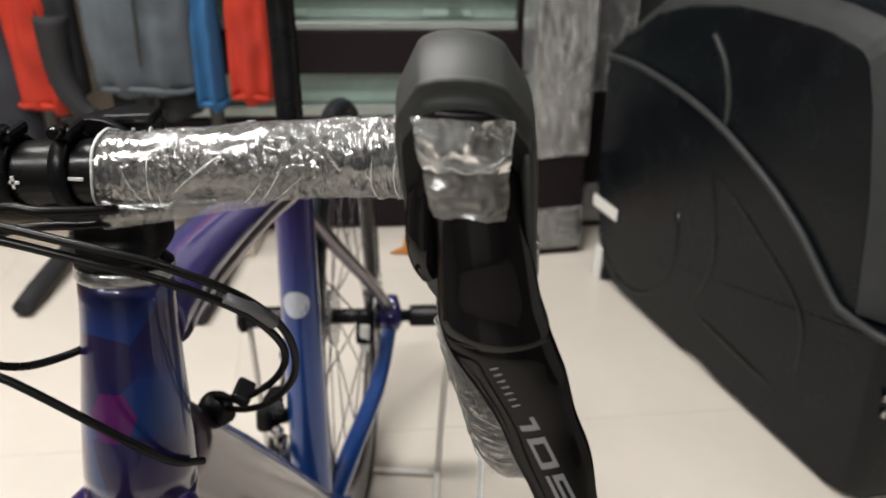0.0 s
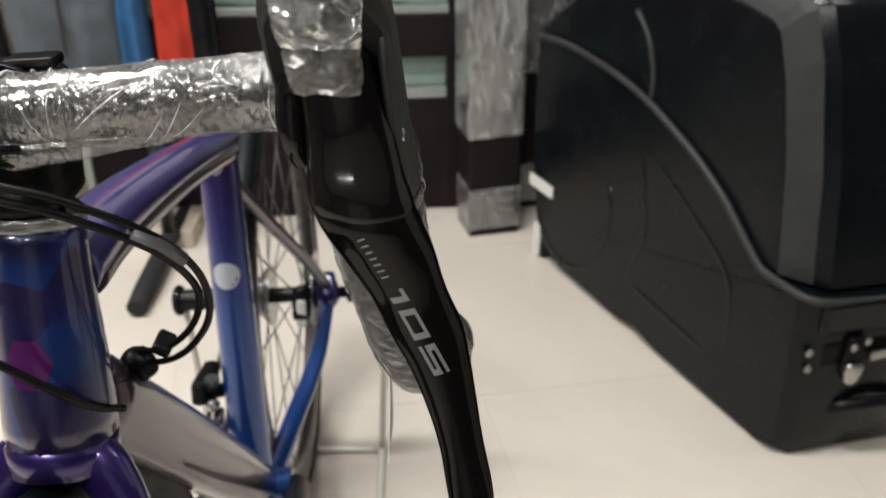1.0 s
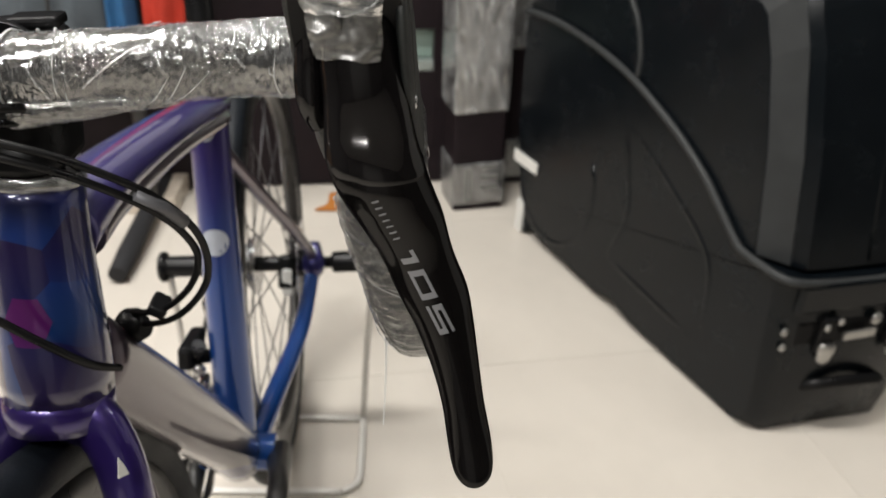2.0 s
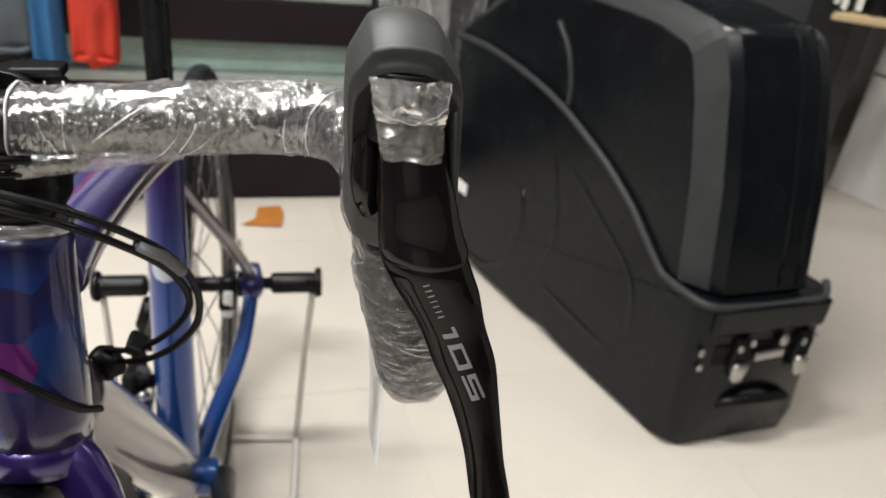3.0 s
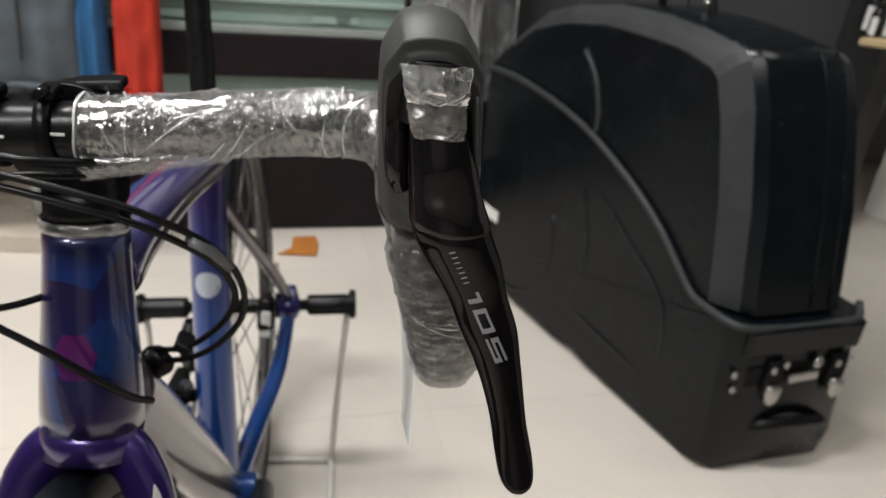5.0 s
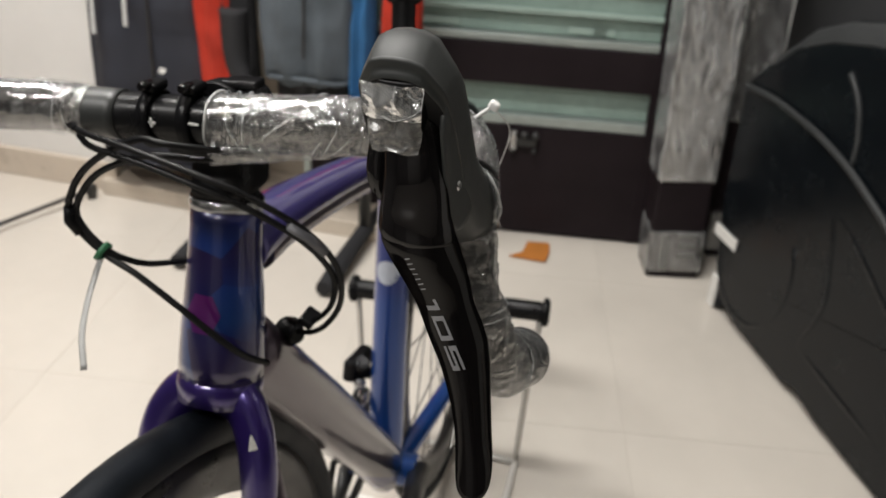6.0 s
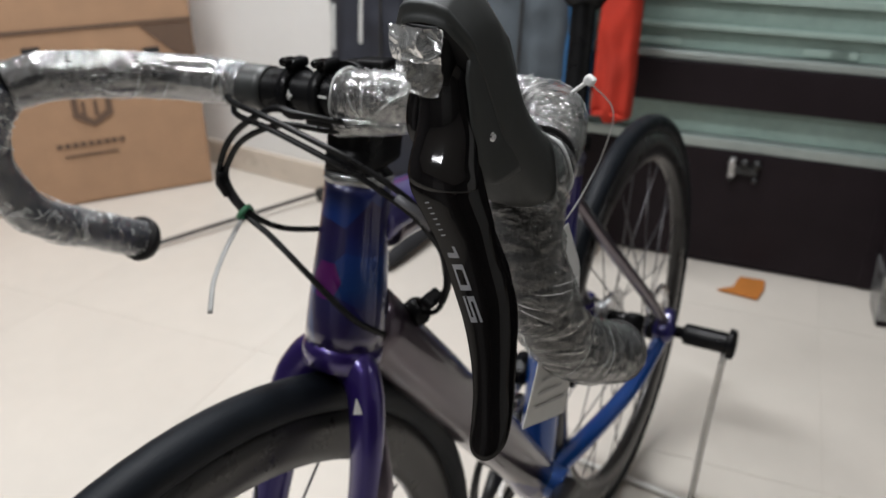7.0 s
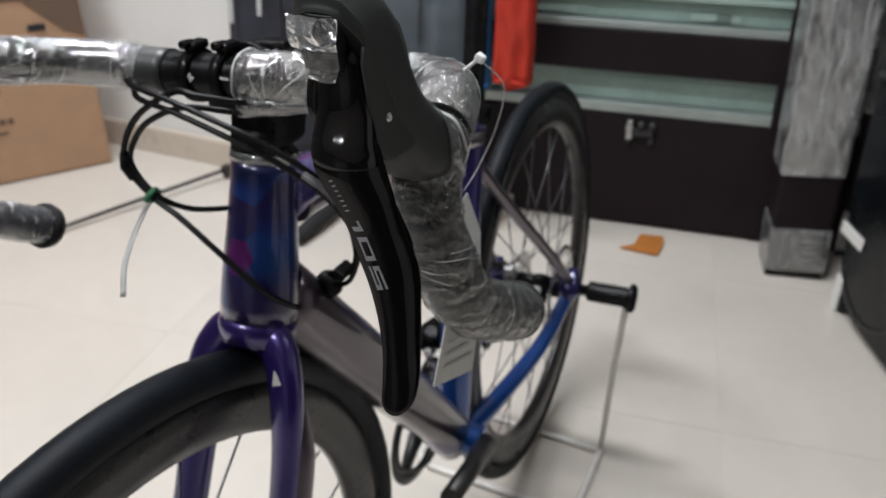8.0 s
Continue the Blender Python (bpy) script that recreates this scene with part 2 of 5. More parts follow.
JOINT = surface("tile_joint", (0.60, 0.555, 0.495), 0.5, 0, 0.06, 30)
SKIRT = surface("skirting_tile", (0.55, 0.48, 0.4), 0.3, 0, 0.08, 6)
ORANGE = surface("orange_card", (0.42, 0.15, 0.025), 0.7, 0, 0.15, 20)
RED = surface("red_fabric", (0.42, 0.024, 0.008), 0.8, 0, 0.2, 10, 0.3, 300)
GREY = surface("slate_fabric", (0.075, 0.09, 0.105), 0.85, 0, 0.2, 10, 0.3, 300)
NAVY = surface("navy_fabric", (0.02, 0.022, 0.032), 0.8, 0, 0.2, 10, 0.3, 300)
BLUEF = surface("blue_fabric", (0.02, 0.11, 0.26), 0.8, 0, 0.2, 10, 0.3, 300)
BLACKF = surface("black_fabric", (0.012, 0.012, 0.014), 0.8, 0, 0.2, 10, 0.3, 300)
BEIGE = surface("beige_backing", (0.42, 0.36, 0.29), 0.8, 0, 0.15, 5)
WOOD = surface("pale_wood", (0.62, 0.47, 0.27), 0.5, 0, 0.12, 8)
BOTTLE = surface("bottle_black", (0.008, 0.008, 0.009), 0.35, 0, 0.2, 30, spec=0.3)
GUNMETAL = surface("dark_metal", (0.05, 0.05, 0.05), 0.4, 0.6, 0.2, 30)
CREASE = clear_film("film_crease", 0.3, rough=0.1, milk=0.75, scale=200, strength=0.2, fold_at=(0.3, 0.6))

# ---------- mesh helpers ----------


def smooth_path(pts, n):
    """Catmull-Rom through the points."""
    p = [Vector(q) for q in pts]
    p = [p[0] * 2 - p[1]] + p + [p[-1] * 2 - p[-2]]
    out = []
    for i in range(1, len(p) - 2):
        for k in range(n):
            s = k / n
            a, b, c, d = p[i - 1], p[i], p[i + 1], p[i + 2]
            out.append(0.5 * ((2 * b) + (c - a) * s + (2 * a - 5 * b + 4 * c - d) * s * s + (3 * b - a - 3 * c + d) * s ** 3))
    out.append(p[-2].copy())
    return out


def loft(rings, cap=True, smooth=True):
    bm = bmesh.new()
    vs = [[bm.verts.new(v) for v in r] for r in rings]
    n = len(rings[0])
    for a, b in zip(vs, vs[1:]):
        for i in range(n):
            f = bm.faces.new((a[i], a[(i + 1) % n], b[(i + 1) % n], b[i]))
            f.smooth = smooth
    if cap:
        bm.faces.new(vs[0][::-1])
        bm.faces.new(vs[-1])
    bmesh.ops.recalc_face_normals(bm, faces=bm.faces)
    return bm


def sweep(pts, radius, seg=16, flat=1.0, ups=(0, 0, 1), cap=True, wobble=None):
    """A tube along points; radius a number or a list; flat squeezes it along the up direction; wobble(i, a) adds to the radius."""
    pts = [Vector(p) for p in pts]
    rings = []
    up = Vector(ups)
    for i, p in enumerate(pts):
        tan = (pts[min(i + 1, len(pts) - 1)] - pts[max(i - 1, 0)]).normalized()
        side = tan.cross(up)
        if side.length < 1e-4:
            side = tan.cross(Vector((1, 0, 0)))
        side.normalize()
        nrm = side.cross(tan).normalized()
        up = nrm
        r = radius[i] if isinstance(radius, (list, tuple)) else radius
        ring = []
        for k in range(seg):
            a = 2 * math.pi * k / seg
            rr = r + (wobble(i, a, p) if wobble else 0)
            ring.append(p + side * rr * math.cos(a) + nrm * rr * flat * math.sin(a))
        rings.append(ring)
    return loft(rings, cap)


def rounded(x0, x1, y0, y1, z, n=3.0, seg=28, skew=0.0):
    """A rounded-rectangle ring in the plane z."""
    cx, cy, hx, hy = (x0 + x1) / 2, (y0 + y1) / 2, (x1 - x0) / 2, (y1 - y0) / 2
    ring = []
    for k in range(seg):
        a = 2 * math.pi * k / seg
        c, s = math.cos(a), math.sin(a)
        u = math.copysign(abs(c) ** (2 / n), c)
        v = math.copysign(abs(s) ** (2 / n), s)
        ring.append(Vector((cx + hx * u + skew * v, cy + hy * v, z)))
    return ring


def block(sx, sy, sz, bevel=0.0, m=None, segs=2):
    """A bevelled box centred on the origin, moved by m."""
    bm = bmesh.new()
    bmesh.ops.create_cube(bm, size=1.0)
    bmesh.ops.scale(bm, vec=(sx, sy, sz), verts=bm.verts)
    if bevel:
        bmesh.ops.bevel(bm, geom=bm.edges, offset=bevel, segments=segs, profile=0.5, affect="EDGES")
    if m is not None:
        bmesh.ops.transform(bm, matrix=m, verts=bm.verts)
    return bm


def lathe(profile, m=None, seg=32, closed=False):
    """Turns (radius, height) points round the local z axis."""
    rings = [[Vector((r * math.cos(2 * math.pi * k / seg), r * math.sin(2 * math.pi * k / seg), h)) for k in range(seg)] for r, h in profile]
    if closed:
        rings.append(rings[0])
    bm = loft(rings, cap=not closed)
    if closed:
        bmesh.ops.remove_doubles(bm, verts=bm.verts, dist=1e-6)
    if m is not None:
        bmesh.ops.transform(bm, matrix=m, verts=bm.verts)
    return bm


def extrude_poly(poly, depth, m=None, bevel=0.0):
    """A polygon in the xy plane given depth along z."""
    bm = bmesh.new()
    f = bm.faces.new([bm.verts.new((x, y, 0)) for x, y in poly])
    r = bmesh.ops.extrude_face_region(bm, geom=[f])
    bmesh.ops.translate(bm, vec=(0, 0, depth), verts=[v for v in r["geom"] if isinstance(v, bmesh.types.BMVert)])
    bmesh.ops.recalc_face_normals(bm, faces=bm.faces)
    if bevel:
        bmesh.ops.bevel(bm, geom=bm.edges, offset=bevel, segments=2, profile=0.5, affect="EDGES")
    if m is not None:
        bmesh.ops.transform(bm, matrix=m, verts=bm.verts)
    return bm


def to_mesh(name, bm, material):
    me = bpy.data.meshes.new(name)
    bm.to_mesh(me)
    bm.free()
    me.materials.append(material)
    return me


def part(name, bm, material, parent, label=""):
    ob = new(name, to_mesh(name, bm, material))
    ob.parent = parent
    if label:
        ob["label"] = label
    return ob


def piece(name, me, parent, m):
    ob = new(name, me)
    ob.parent = parent
    ob.matrix_local = m
    return ob


def thing(name, at, label, category, group="", kind=""):
    ob = new(name)
    ob.location = at
    ob.empty_display_size = 0.05
    return tagged(ob, label, category, group, kind)


def solo(name, bm, material, label, category, group="", kind=""):
    return tagged(new(name, to_mesh(name, bm, material)), label, category, group, kind)


def under(parent, bm):
    """Moves world-space geometry into the parent's space."""
    bmesh.ops.translate(bm, vec=-parent.location, verts=bm.verts)
    return bm


def frame_to(p, direction, up=(0, 0, 1)):
    """A pose at p whose z axis runs along direction."""
    z = Vector(direction).normalized()
    x = Vector(up).cross(z)
    if x.length < 1e-4:
        x = Vector((1, 0, 0))
    x.normalize()
    y = z.cross(x)
    return Matrix(((x.x, y.x, z.x, p[0]), (x.y, y.y, z.y, p[1]), (x.z, y.z, z.z, p[2]), (0, 0, 0, 1)))


def smoothstep(a, b, x):
    s = max(0, min(1, (x - a) / (b - a)))
    return s * s * (3 - 2 * s)

# ---------- the room ----------
ROOM = tagged(solo("floor", block(6.4, 6.4, 0.1, 0, pose(0.2, 0.0, -0.0512)), JOINT, "glossy cream floor tiles with thin pale joints", "floor", kind="structure"))


def plain_wall(name, p, q, height, thick, material, label, z0=0.0):
    d = Vector((q[0] - p[0], q[1] - p[1], 0))
    m = pose((p[0] + q[0]) / 2, (p[1] + q[1]) / 2, z0 + height / 2, 0, 0, math.degrees(math.atan2(d.y, d.x)))
    return solo(name, block(d.length, thick, height, 0, m), material, label, "wall", kind="structure")


plain_wall("wall_north", (-3.0, 2.6), (3.4, 2.6), 2.8, 0.1, WALLP, "plain white painted shop wall behind the cabinet")
# South, west and east walls are unseen; their dark colour limits fill light.
plain_wall("wall_south", (-3.0, -3.2), (-0.7, -3.2), 2.8, 0.1, DULL, "unseen shop wall, coloured dark to cut bounced light")
# Unseen paler stretch, added so the lever head reflects a soft patch.
plain_wall("wall_south_middle", (-0.7, -3.2), (0.9, -3.2), 2.8, 0.1, MIDGREY, "unseen mid grey wall stretch added for the lever's reflection")
plain_wall("wall_south_end", (0.9, -3.2), (3.4, -3.2), 2.8, 0.1, DULL, "unseen shop wall, coloured dark to cut bounced light")
plain_wall("wall_west", (-3.0, -3.15), (-3.0, 2.55), 2.8, 0.1, DULL, "unseen shop wall, coloured dark to cut bounced light")
plain_wall("wall_east", (3.4, -3.15), (3.4, 2.55), 2.8, 0.1, DULL, "unseen shop wall, coloured dark to cut bounced light")
solo("ceiling", block(6.5, 5.9, 0.1, 0, pose(0.2, -0.3, 2.85)), CEIL, "plain white shop ceiling", "ceiling", kind="structure")
for lx, ly, lp in LAMPS:
    fixture = thing("ceiling_light", (lx, ly, 2.8), "slim white ceiling light panel", "ceiling light", "ceiling lights")
    part("housing", block(0.98, 0.24, 0.04, 0.005, pose(0, 0, -0.021)), WHITEPL, fixture)

# white pier with a skirting of floor tile and a low step of the same tile
pier = solo("wall_pier", block(0.75, 0.5, 2.76, 0.004, pose(-1.60, 1.745, 1.38)), WALLP, "white painted wall pier beside the clothes rack", "wall", kind="structure")
solo("skirting", block(0.77, 0.02, 0.09, 0.003, pose(-1.60, 1.483, 0.045)), SKIRT, "cream tile skirting along the wall pier", "skirting", kind="structure")
solo("tile_step", block(0.9, 0.28, 0.05, 0.004, pose(-0.80, 1.585, 0.025)), SKIRT, "low cream tile step under the clothes", "step", kind="structure")

# white slatted wall on the other side, with a dark post at its end
WX, WY, WA = 2.055, 1.925, -59.5


def on_wall(u, v, z):
    a = math.radians(WA)
    return (WX + u * math.cos(a) - v * math.sin(a), WY + u * math.sin(a) + v * math.cos(a), z)


slat = thing("slat_wall", on_wall(1.05, 0.04, 0), "white slatted display wall with dark grooves", "display wall", kind="structure")
SLATS = [(0.0, 0.415), (0.425, 0.51), (0.52, 0.66), (0.67, 0.81), (0.82, 0.96), (0.97, 1.11), (1.12, 1.26), (1.27, 1.41), (1.42, 1.56), (1.57, 1.9)]
part("backing", block(2.3, 0.02, 1.9, 0, pose(0, 0.022, 0.95, 0, 0, 0)), GREYSLEEVE, slat)
for z0, z1 in SLATS:
    for u0 in (-1.14, 0.0):
        part("slat", block(1.135, 0.04, z1 - z0, 0.003, pose(u0 + 0.57, 0.0, (z0 + z1) / 2)), WALLP, slat)
slat.rotation_euler = (0, 0, radians(WA))
solo("dark_post", block(0.10, 0.2, 1.9, 0.006, pose(1.745, 1.905, 0.95, 0, 0, 20)), GUNMETAL, "tall dark grey display post beside the slatted wall", "post")

board = thing("display_board", (1.17, 1.96, 0), "tall dark grey display board behind the travel case", "display board")
for bx in (-0.305, 0.305):
    part("sheet", block(0.604, 0.03, 1.88, 0.003, pose(bx, 0, 0.95, 0, 0, 0)), PANELD, board)
part("foot_rail", block(1.22, 0.05, 0.03, 0.003, pose(0, 0, 0.015)), GUNMETAL, board)
part("top_rail", block(1.22, 0.05, 0.03, 0.003, pose(0, 0, 1.896)), GUNMETAL, board)
shelf = thing("wall_shelf", (1.66, 1.46, 0.68), "pale plywood wall shelf with rounded front edge", "shelf")
part("board", extrude_poly([(-0.21, 0.04), (0.04, -0.025), (0.29, -0.075), (0.41, -0.065), (0.51, -0.02), (0.585, 0.06), (0.44, 0.33), (0.09, 0.2)], 0.02, None, 0.004), WOOD, shelf)
for bx, by in ((0.2, 0.1), (0.4, 0.05)):
    part("bracket", block(0.3, 0.012, 0.03, 0.002, pose(bx, by, -0.017, 0, 0, 30)), GUNMETAL, shelf)

# ---------- display cabinet ----------
CA = 8.6


def cabinet():
    root = thing("display_cabinet", (0, 1.647, 0), "dark brown display cabinet with green glass bands and chrome catch", "cabinet")
    root.rotation_euler = (0, 0, radians(CA))
    L, R = -0.62, 0.62
    w, cx = R - L, (R + L) / 2

    def face(name, z0, z1, y, depth, mat, bev=0.003, label=""):
        return part(name, block(w, depth, z1 - z0, bev, pose(cx, y + depth / 2, (z0 + z1) / 2)), mat, root, label)
    face("lower_front", 0.006, 0.328, 0.0, 0.5, CABDARK)
    face("sill", 0.330, 0.358, 0.004, 0.48, SILVER)
    face("lower_glass", 0.360, 0.441, 0.03, 0.02, CABGREEN, 0.002, "pale green glass band")
    face("shelf_edge", 0.372, 0.384, 0.052, 0.4, SILVER, 0.002)
    face("middle_rail", 0.443, 0.551, 0.0, 0.5, CABDARK)
    face("upper_sill", 0.553, 0.574, 0.006, 0.48, SILVER)
    face("upper_glass", 0.576, 0.86, 0.03, 0.02, CABGREEN, 0.002, "pale green glass band")
    face("glass_shelf", 0.630, 0.642, 0.012, 0.017, GLASSTRIM, 0.002)
    face("inner_shelf", 0.70, 0.72, 0.015, 0.014, GLASSTRIM, 0.002)
    face("top_rail", 0.863, 0.92, 0.0, 0.5, CABDARK)
    for dx, ww in ((-0.28, 0.12), (0.12, 0.1), (0.16, 0.06)):
        part("price_strip", block(ww, 0.004, 0.018, 0.001, pose(dx, 0.026, 0.592)), GLASSTRIM, root, "pale strip low on the glass")
    part("end_post", block(0.045, 0.03, 0.91, 0.003, pose(0.33, 0.013, 0.46)), CABDARK, root, "dark end post")
    part("corner_post", block(0.022, 0.03, 0.91, 0.003, pose(L - 0.012, 0.015, 0.46)), SILVER, root)
    face("back", 0.006, 0.92, 0.505, 0.02, CABDARK)
    catch = part("catch", block(0.07, 0.012, 0.02, 0.003, pose(-0.016, -0.008, 0.285)), GUNMETAL, root, "chrome catch")
    for dx in (-0.03, 0.0, 0.03):
        part("stud", lathe([(0.011, 0), (0.012, 0.006), (0.008, 0.012), (0.002, 0.014)], frame_to((-0.016 + dx, -0.012, 0.308), (0, -1, 0))), STEEL if dx < 0 else GUNMETAL, catch)
    part("hasp", block(0.018, 0.012, 0.055, 0.004, pose(-0.045, -0.018, 0.295)), STEEL, catch)
    for dx in (-0.03, 0.03):
        part("stud", lathe([(0.008, 0), (0.008, 0.004), (0.002, 0.008)], frame_to((-0.016 + dx, -0.014, 0.263), (0, -1, 0))), GUNMETAL, catch)
    return root


cabinet()

orange = extrude_poly([(-0.03, -0.085), (0.072, -0.085), (0.075, -0.02), (0.066, 0.03), (0.004, 0.015), (0.002, -0.05)], 0.004, pose(0.028, 1.575, 0.004), 0.001)
solo("orange_card", orange, ORANGE, "torn orange card lying under the cabinet front", "card")

# ---------- wrapped long parcels ----------


def parcel(name, x, y, w, d, h, turn, label, dark=0.28):
    root = thing(name, (x, y, 0), label, "parcel", "wrapped parcels")
    root.rotation_euler = (0, radians(-2.5), radians(turn))
    part("box", block(w, d, h, 0.006, pose(0, 0, h / 2)), CABDARK, root)
    wrap = part("film_wrap", block(w + 0.012, d + 0.012, h - dark, 0.01, pose(0, 0, dark + (h - dark) / 2)), PARCELWRAP, root, "crinkled clear packing film")
    part("film_band", block(w + 0.008, d + 0.008, 0.12, 0.004, pose(0, 0, 0.08)), FILM, root)
    return root, w, d


GREYLABEL = surface("grey_label", (0.2, 0.2, 0.19), 0.6, 0, 0.2, 60)
PARCELWRAP = clear_film("parcel_wrap", 0.70, scale=17, rough=0.2, milk=0.36, strength=0.8, stretch=(2.4, 1, 0.8), fold_at=(0.34, 0.72), patchy=9)
pr, pw, pd = parcel("wrapped_parcel", 0.425, 1.592, 0.138, 0.12, 1.2, 12, "tall dark box wrapped in crinkled clear film, stood upright")
for k in range(3):
    part("label_bar", block(0.045, 0.003, 0.012, 0.001, pose(0.028, -0.0635, 0.07 + 0.03 * k)), GREYLABEL, pr)
part("label_bar", block(0.018, 0.003, 0.1, 0.001, pose(-0.03, -0.0635, 0.08)), GREYLABEL, pr)
parcel("wrapped_parcel", 0.575, 1.76, 0.10, 0.1, 1.1, 5, "narrow dark box wrapped in clear film, stood behind", 0.4)

# ---------- carton ----------
carton = thing("carton", (-1.682, 1.34, 0), "brown cardboard bicycle carton with dark printed crest", "carton")
carton.rotation_euler = (0, 0, radians(59.3))
part("body", block(1.25, 0.24, 0.86, 0.006, pose(-0.625, 0.122, 0.4335)), CARD, carton)
# Shade along the flap edge, drawn as a dark strip.
part("seam_tape", block(1.25, 0.003, 0.012, 0.001, pose(-0.625, -0.0005, 0.555)), CARDDARK, carton, "shade at the flap edge as a thin dark strip")
for hx, hz, hw in ((-0.135, 0.468, 0.05), (-0.47, 0.50, 0.05), (-0.47, 0.19, 0.0)):
    if hw:
        part("hand_hole", block(hw, 0.006, 0.02, 0.003, pose(hx, -0.002, hz)), BLACKF, carton, "punched hand hole")
part("print_panel", extrude_poly([(-0.16, 0.545), (-0.004, 0.545), (-0.004, 0.43), (-0.06, 0.45)], 0.003, frame_to((0, 0.0005, 0), (0, -1, 0))), CARDDARK, carton, "dark printed corner")
CREST = [(-0.045, 0.0), (-0.03, 0.0), (-0.03, -0.05), (0.0, -0.08), (0.0, -0.1), (-0.045, -0.065)]
for sgn in (1, -1):
    pts = [(-0.335 + sgn * x * 1.3, 0.352 + z) for x, z in CREST]
    part("crest", extrude_poly(pts, 0.003, frame_to((0, 0.0005, 0), (0, -1, 0))), CARDDARK, carton)
part("crest", block(0.012, 0.003, 0.07, 0.001, pose(-0.36, -0.0005, 0.30)), CARDDARK, carton)
part("crest", block(0.012, 0.003, 0.05, 0.001, pose(-0.325, -0.0005, 0.31)), CARDDARK, carton)
for k in range(9):
    part("print_bar", block(0.017, 0.003, 0.016, 0.001, pose(-0.45 + 0.023 * k, -0.0005, 0.2)), CARDDARK, carton)
part("print_bar", block(0.16, 0.003, 0.006, 0.001, pose(-0.36, -0.0005, 0.165)), CARDDARK, carton)

# thin folding stand leg that lies on the floor
rod = thing("floor_rod", (-1.35, 1.155, 0), "thin grey metal rod lying on the floor", "rod")
part("tube", sweep([(-0.092, -0.285, 0.016), (-0.078, -0.24, 0.018), (0.089, 0.255, 0.03)], 0.006, 10), GUNMETAL, rod)
part("end_joint", block(0.025, 0.03, 0.03, 0.005, pose(0.089, 0.255, 0.03)), GUNMETAL, rod)
part("foot", block(0.02, 0.02, 0.014, 0.002, pose(-0.090, -0.28, 0.007)), GUNMETAL, rod)
part("foot", block(0.02, 0.02, 0.016, 0.002, pose(0.089, 0.255, 0.008)), GUNMETAL, rod)

# ---------- clothes ----------


def cloth(name, x0, x1, z0, z1, y, depth, mat, label, folds=4, seed=1, taper=0.05, slant=0.0, hem=0.006):
    """A hanging garment: a closed folded shell, fuller at the hem."""
    rng = random.Random(seed)
    ph = [rng.uniform(0, 6.28) for _ in range(4)]
    nx, nz = 36, 26
    cx, hw = (x0 + x1) / 2, (x1 - x0) / 2
    rings = []
    for j in range(nz + 1):
        s = j / nz
        z = z0 + (z1 - z0) * s
        ring = []
        w = hw * (1 + taper * (1 - s))
        for i in range(nx):
            a = 2 * math.pi * i / nx
            c, sn = math.cos(a), math.sin(a)
            u = math.copysign(abs(c) ** 0.8, c)
            v = math.copysign(abs(sn) ** 0.8, sn)
            fold = 0.07 * math.sin(folds * u * 3.1 + ph[0] + 2 * s) + 0.05 * math.sin(6 * u + ph[1] - 5 * s) + 0.14 * noise.noise(Vector((u * 1.6, v, z * 16 + seed)))
            zz = z + (hem * math.sin(3 * u + ph[2]) if j == 0 else 0)
            ring.append(Vector((cx + w * u * (1 + 0.05 * math.sin(7 * s + ph[3])) + slant * s, y + depth * v * (0.8 + fold * 2.2), zz)))
        rings.append(ring)
    return loft(rings)


def garment(name, x0, x1, z0, z1, y, depth, mat, label, **kw):
    root = thing(name, ((x0 + x1) / 2, y, z0), label, "jacket", "hanging clothes")
    b = cloth(name, x0, x1, z0, z1, y, depth, mat, label, **kw)
    bmesh.ops.translate(b, vec=-root.location, verts=b.verts)
    part("body", b, mat, root)
    w, cx = x1 - x0, 0.0
    hem_z = 0.012
    ring = [(cx + 0.5 * w * 0.98 * math.copysign(abs(math.cos(a)) ** 0.8, math.cos(a)), depth * 0.82 * math.copysign(abs(math.sin(a)) ** 0.8, math.sin(a)), hem_z + 0.004 * math.sin(3 * a)) for a in [2 * math.pi * k / 28 for k in range(29)]]
    part("hem_band", sweep(ring, 0.006, 8), mat, root)
    if w > 0.15:
        part("zip", block(0.007, 0.006, (z1 - z0) * 0.55, 0.002, pose(cx + 0.1 * w, -depth * 0.93, (z1 - z0) * 0.36, 0, 2, 0)), GUNMETAL, root)
    return root


rack = thing("clothes_rack", (-0.6, 1.33, 0), "black metal clothes rack with splayed feet", "clothes rack")


def rpart(name, bm, mat):
    bmesh.ops.translate(bm, vec=-rack.location, verts=bm.verts)
    return part(name, bm, mat, rack)


rpart("rail", sweep([(-1.25, 1.42, 1.33), (-0.2, 1.42, 1.33)], 0.014, 12), GUNMETAL)
for px in (-0.80, -0.40):
    rpart("post", sweep([(px, 1.42, 0.03), (px, 1.42, 1.33)], 0.017, 12), GUNMETAL)
    rpart("foot", sweep([(px, 1.12, 0.026), (px, 1.2, 0.03), (px, 1.42, 0.045), (px, 1.72, 0.026)], [0.02, 0.024, 0.022, 0.02], 12), BLACKF)

garment("jacket", -1.21, -0.83, 0.14, 1.28, 1.47, 0.09, NAVY, "dark navy padded jacket with pale zips on the rack", folds=3, seed=2)
garment("jacket", -0.86, -0.735, 0.40, 1.28, 1.42, 0.05, RED, "bright red jacket sleeve hanging on the rack", folds=3, seed=3)
g1 = garment("jacket", -0.775, -0.70, 0.44, 1.28, 1.42, 0.045, BLACKF, "black jacket with a hanging sleeve", folds=2, seed=4)
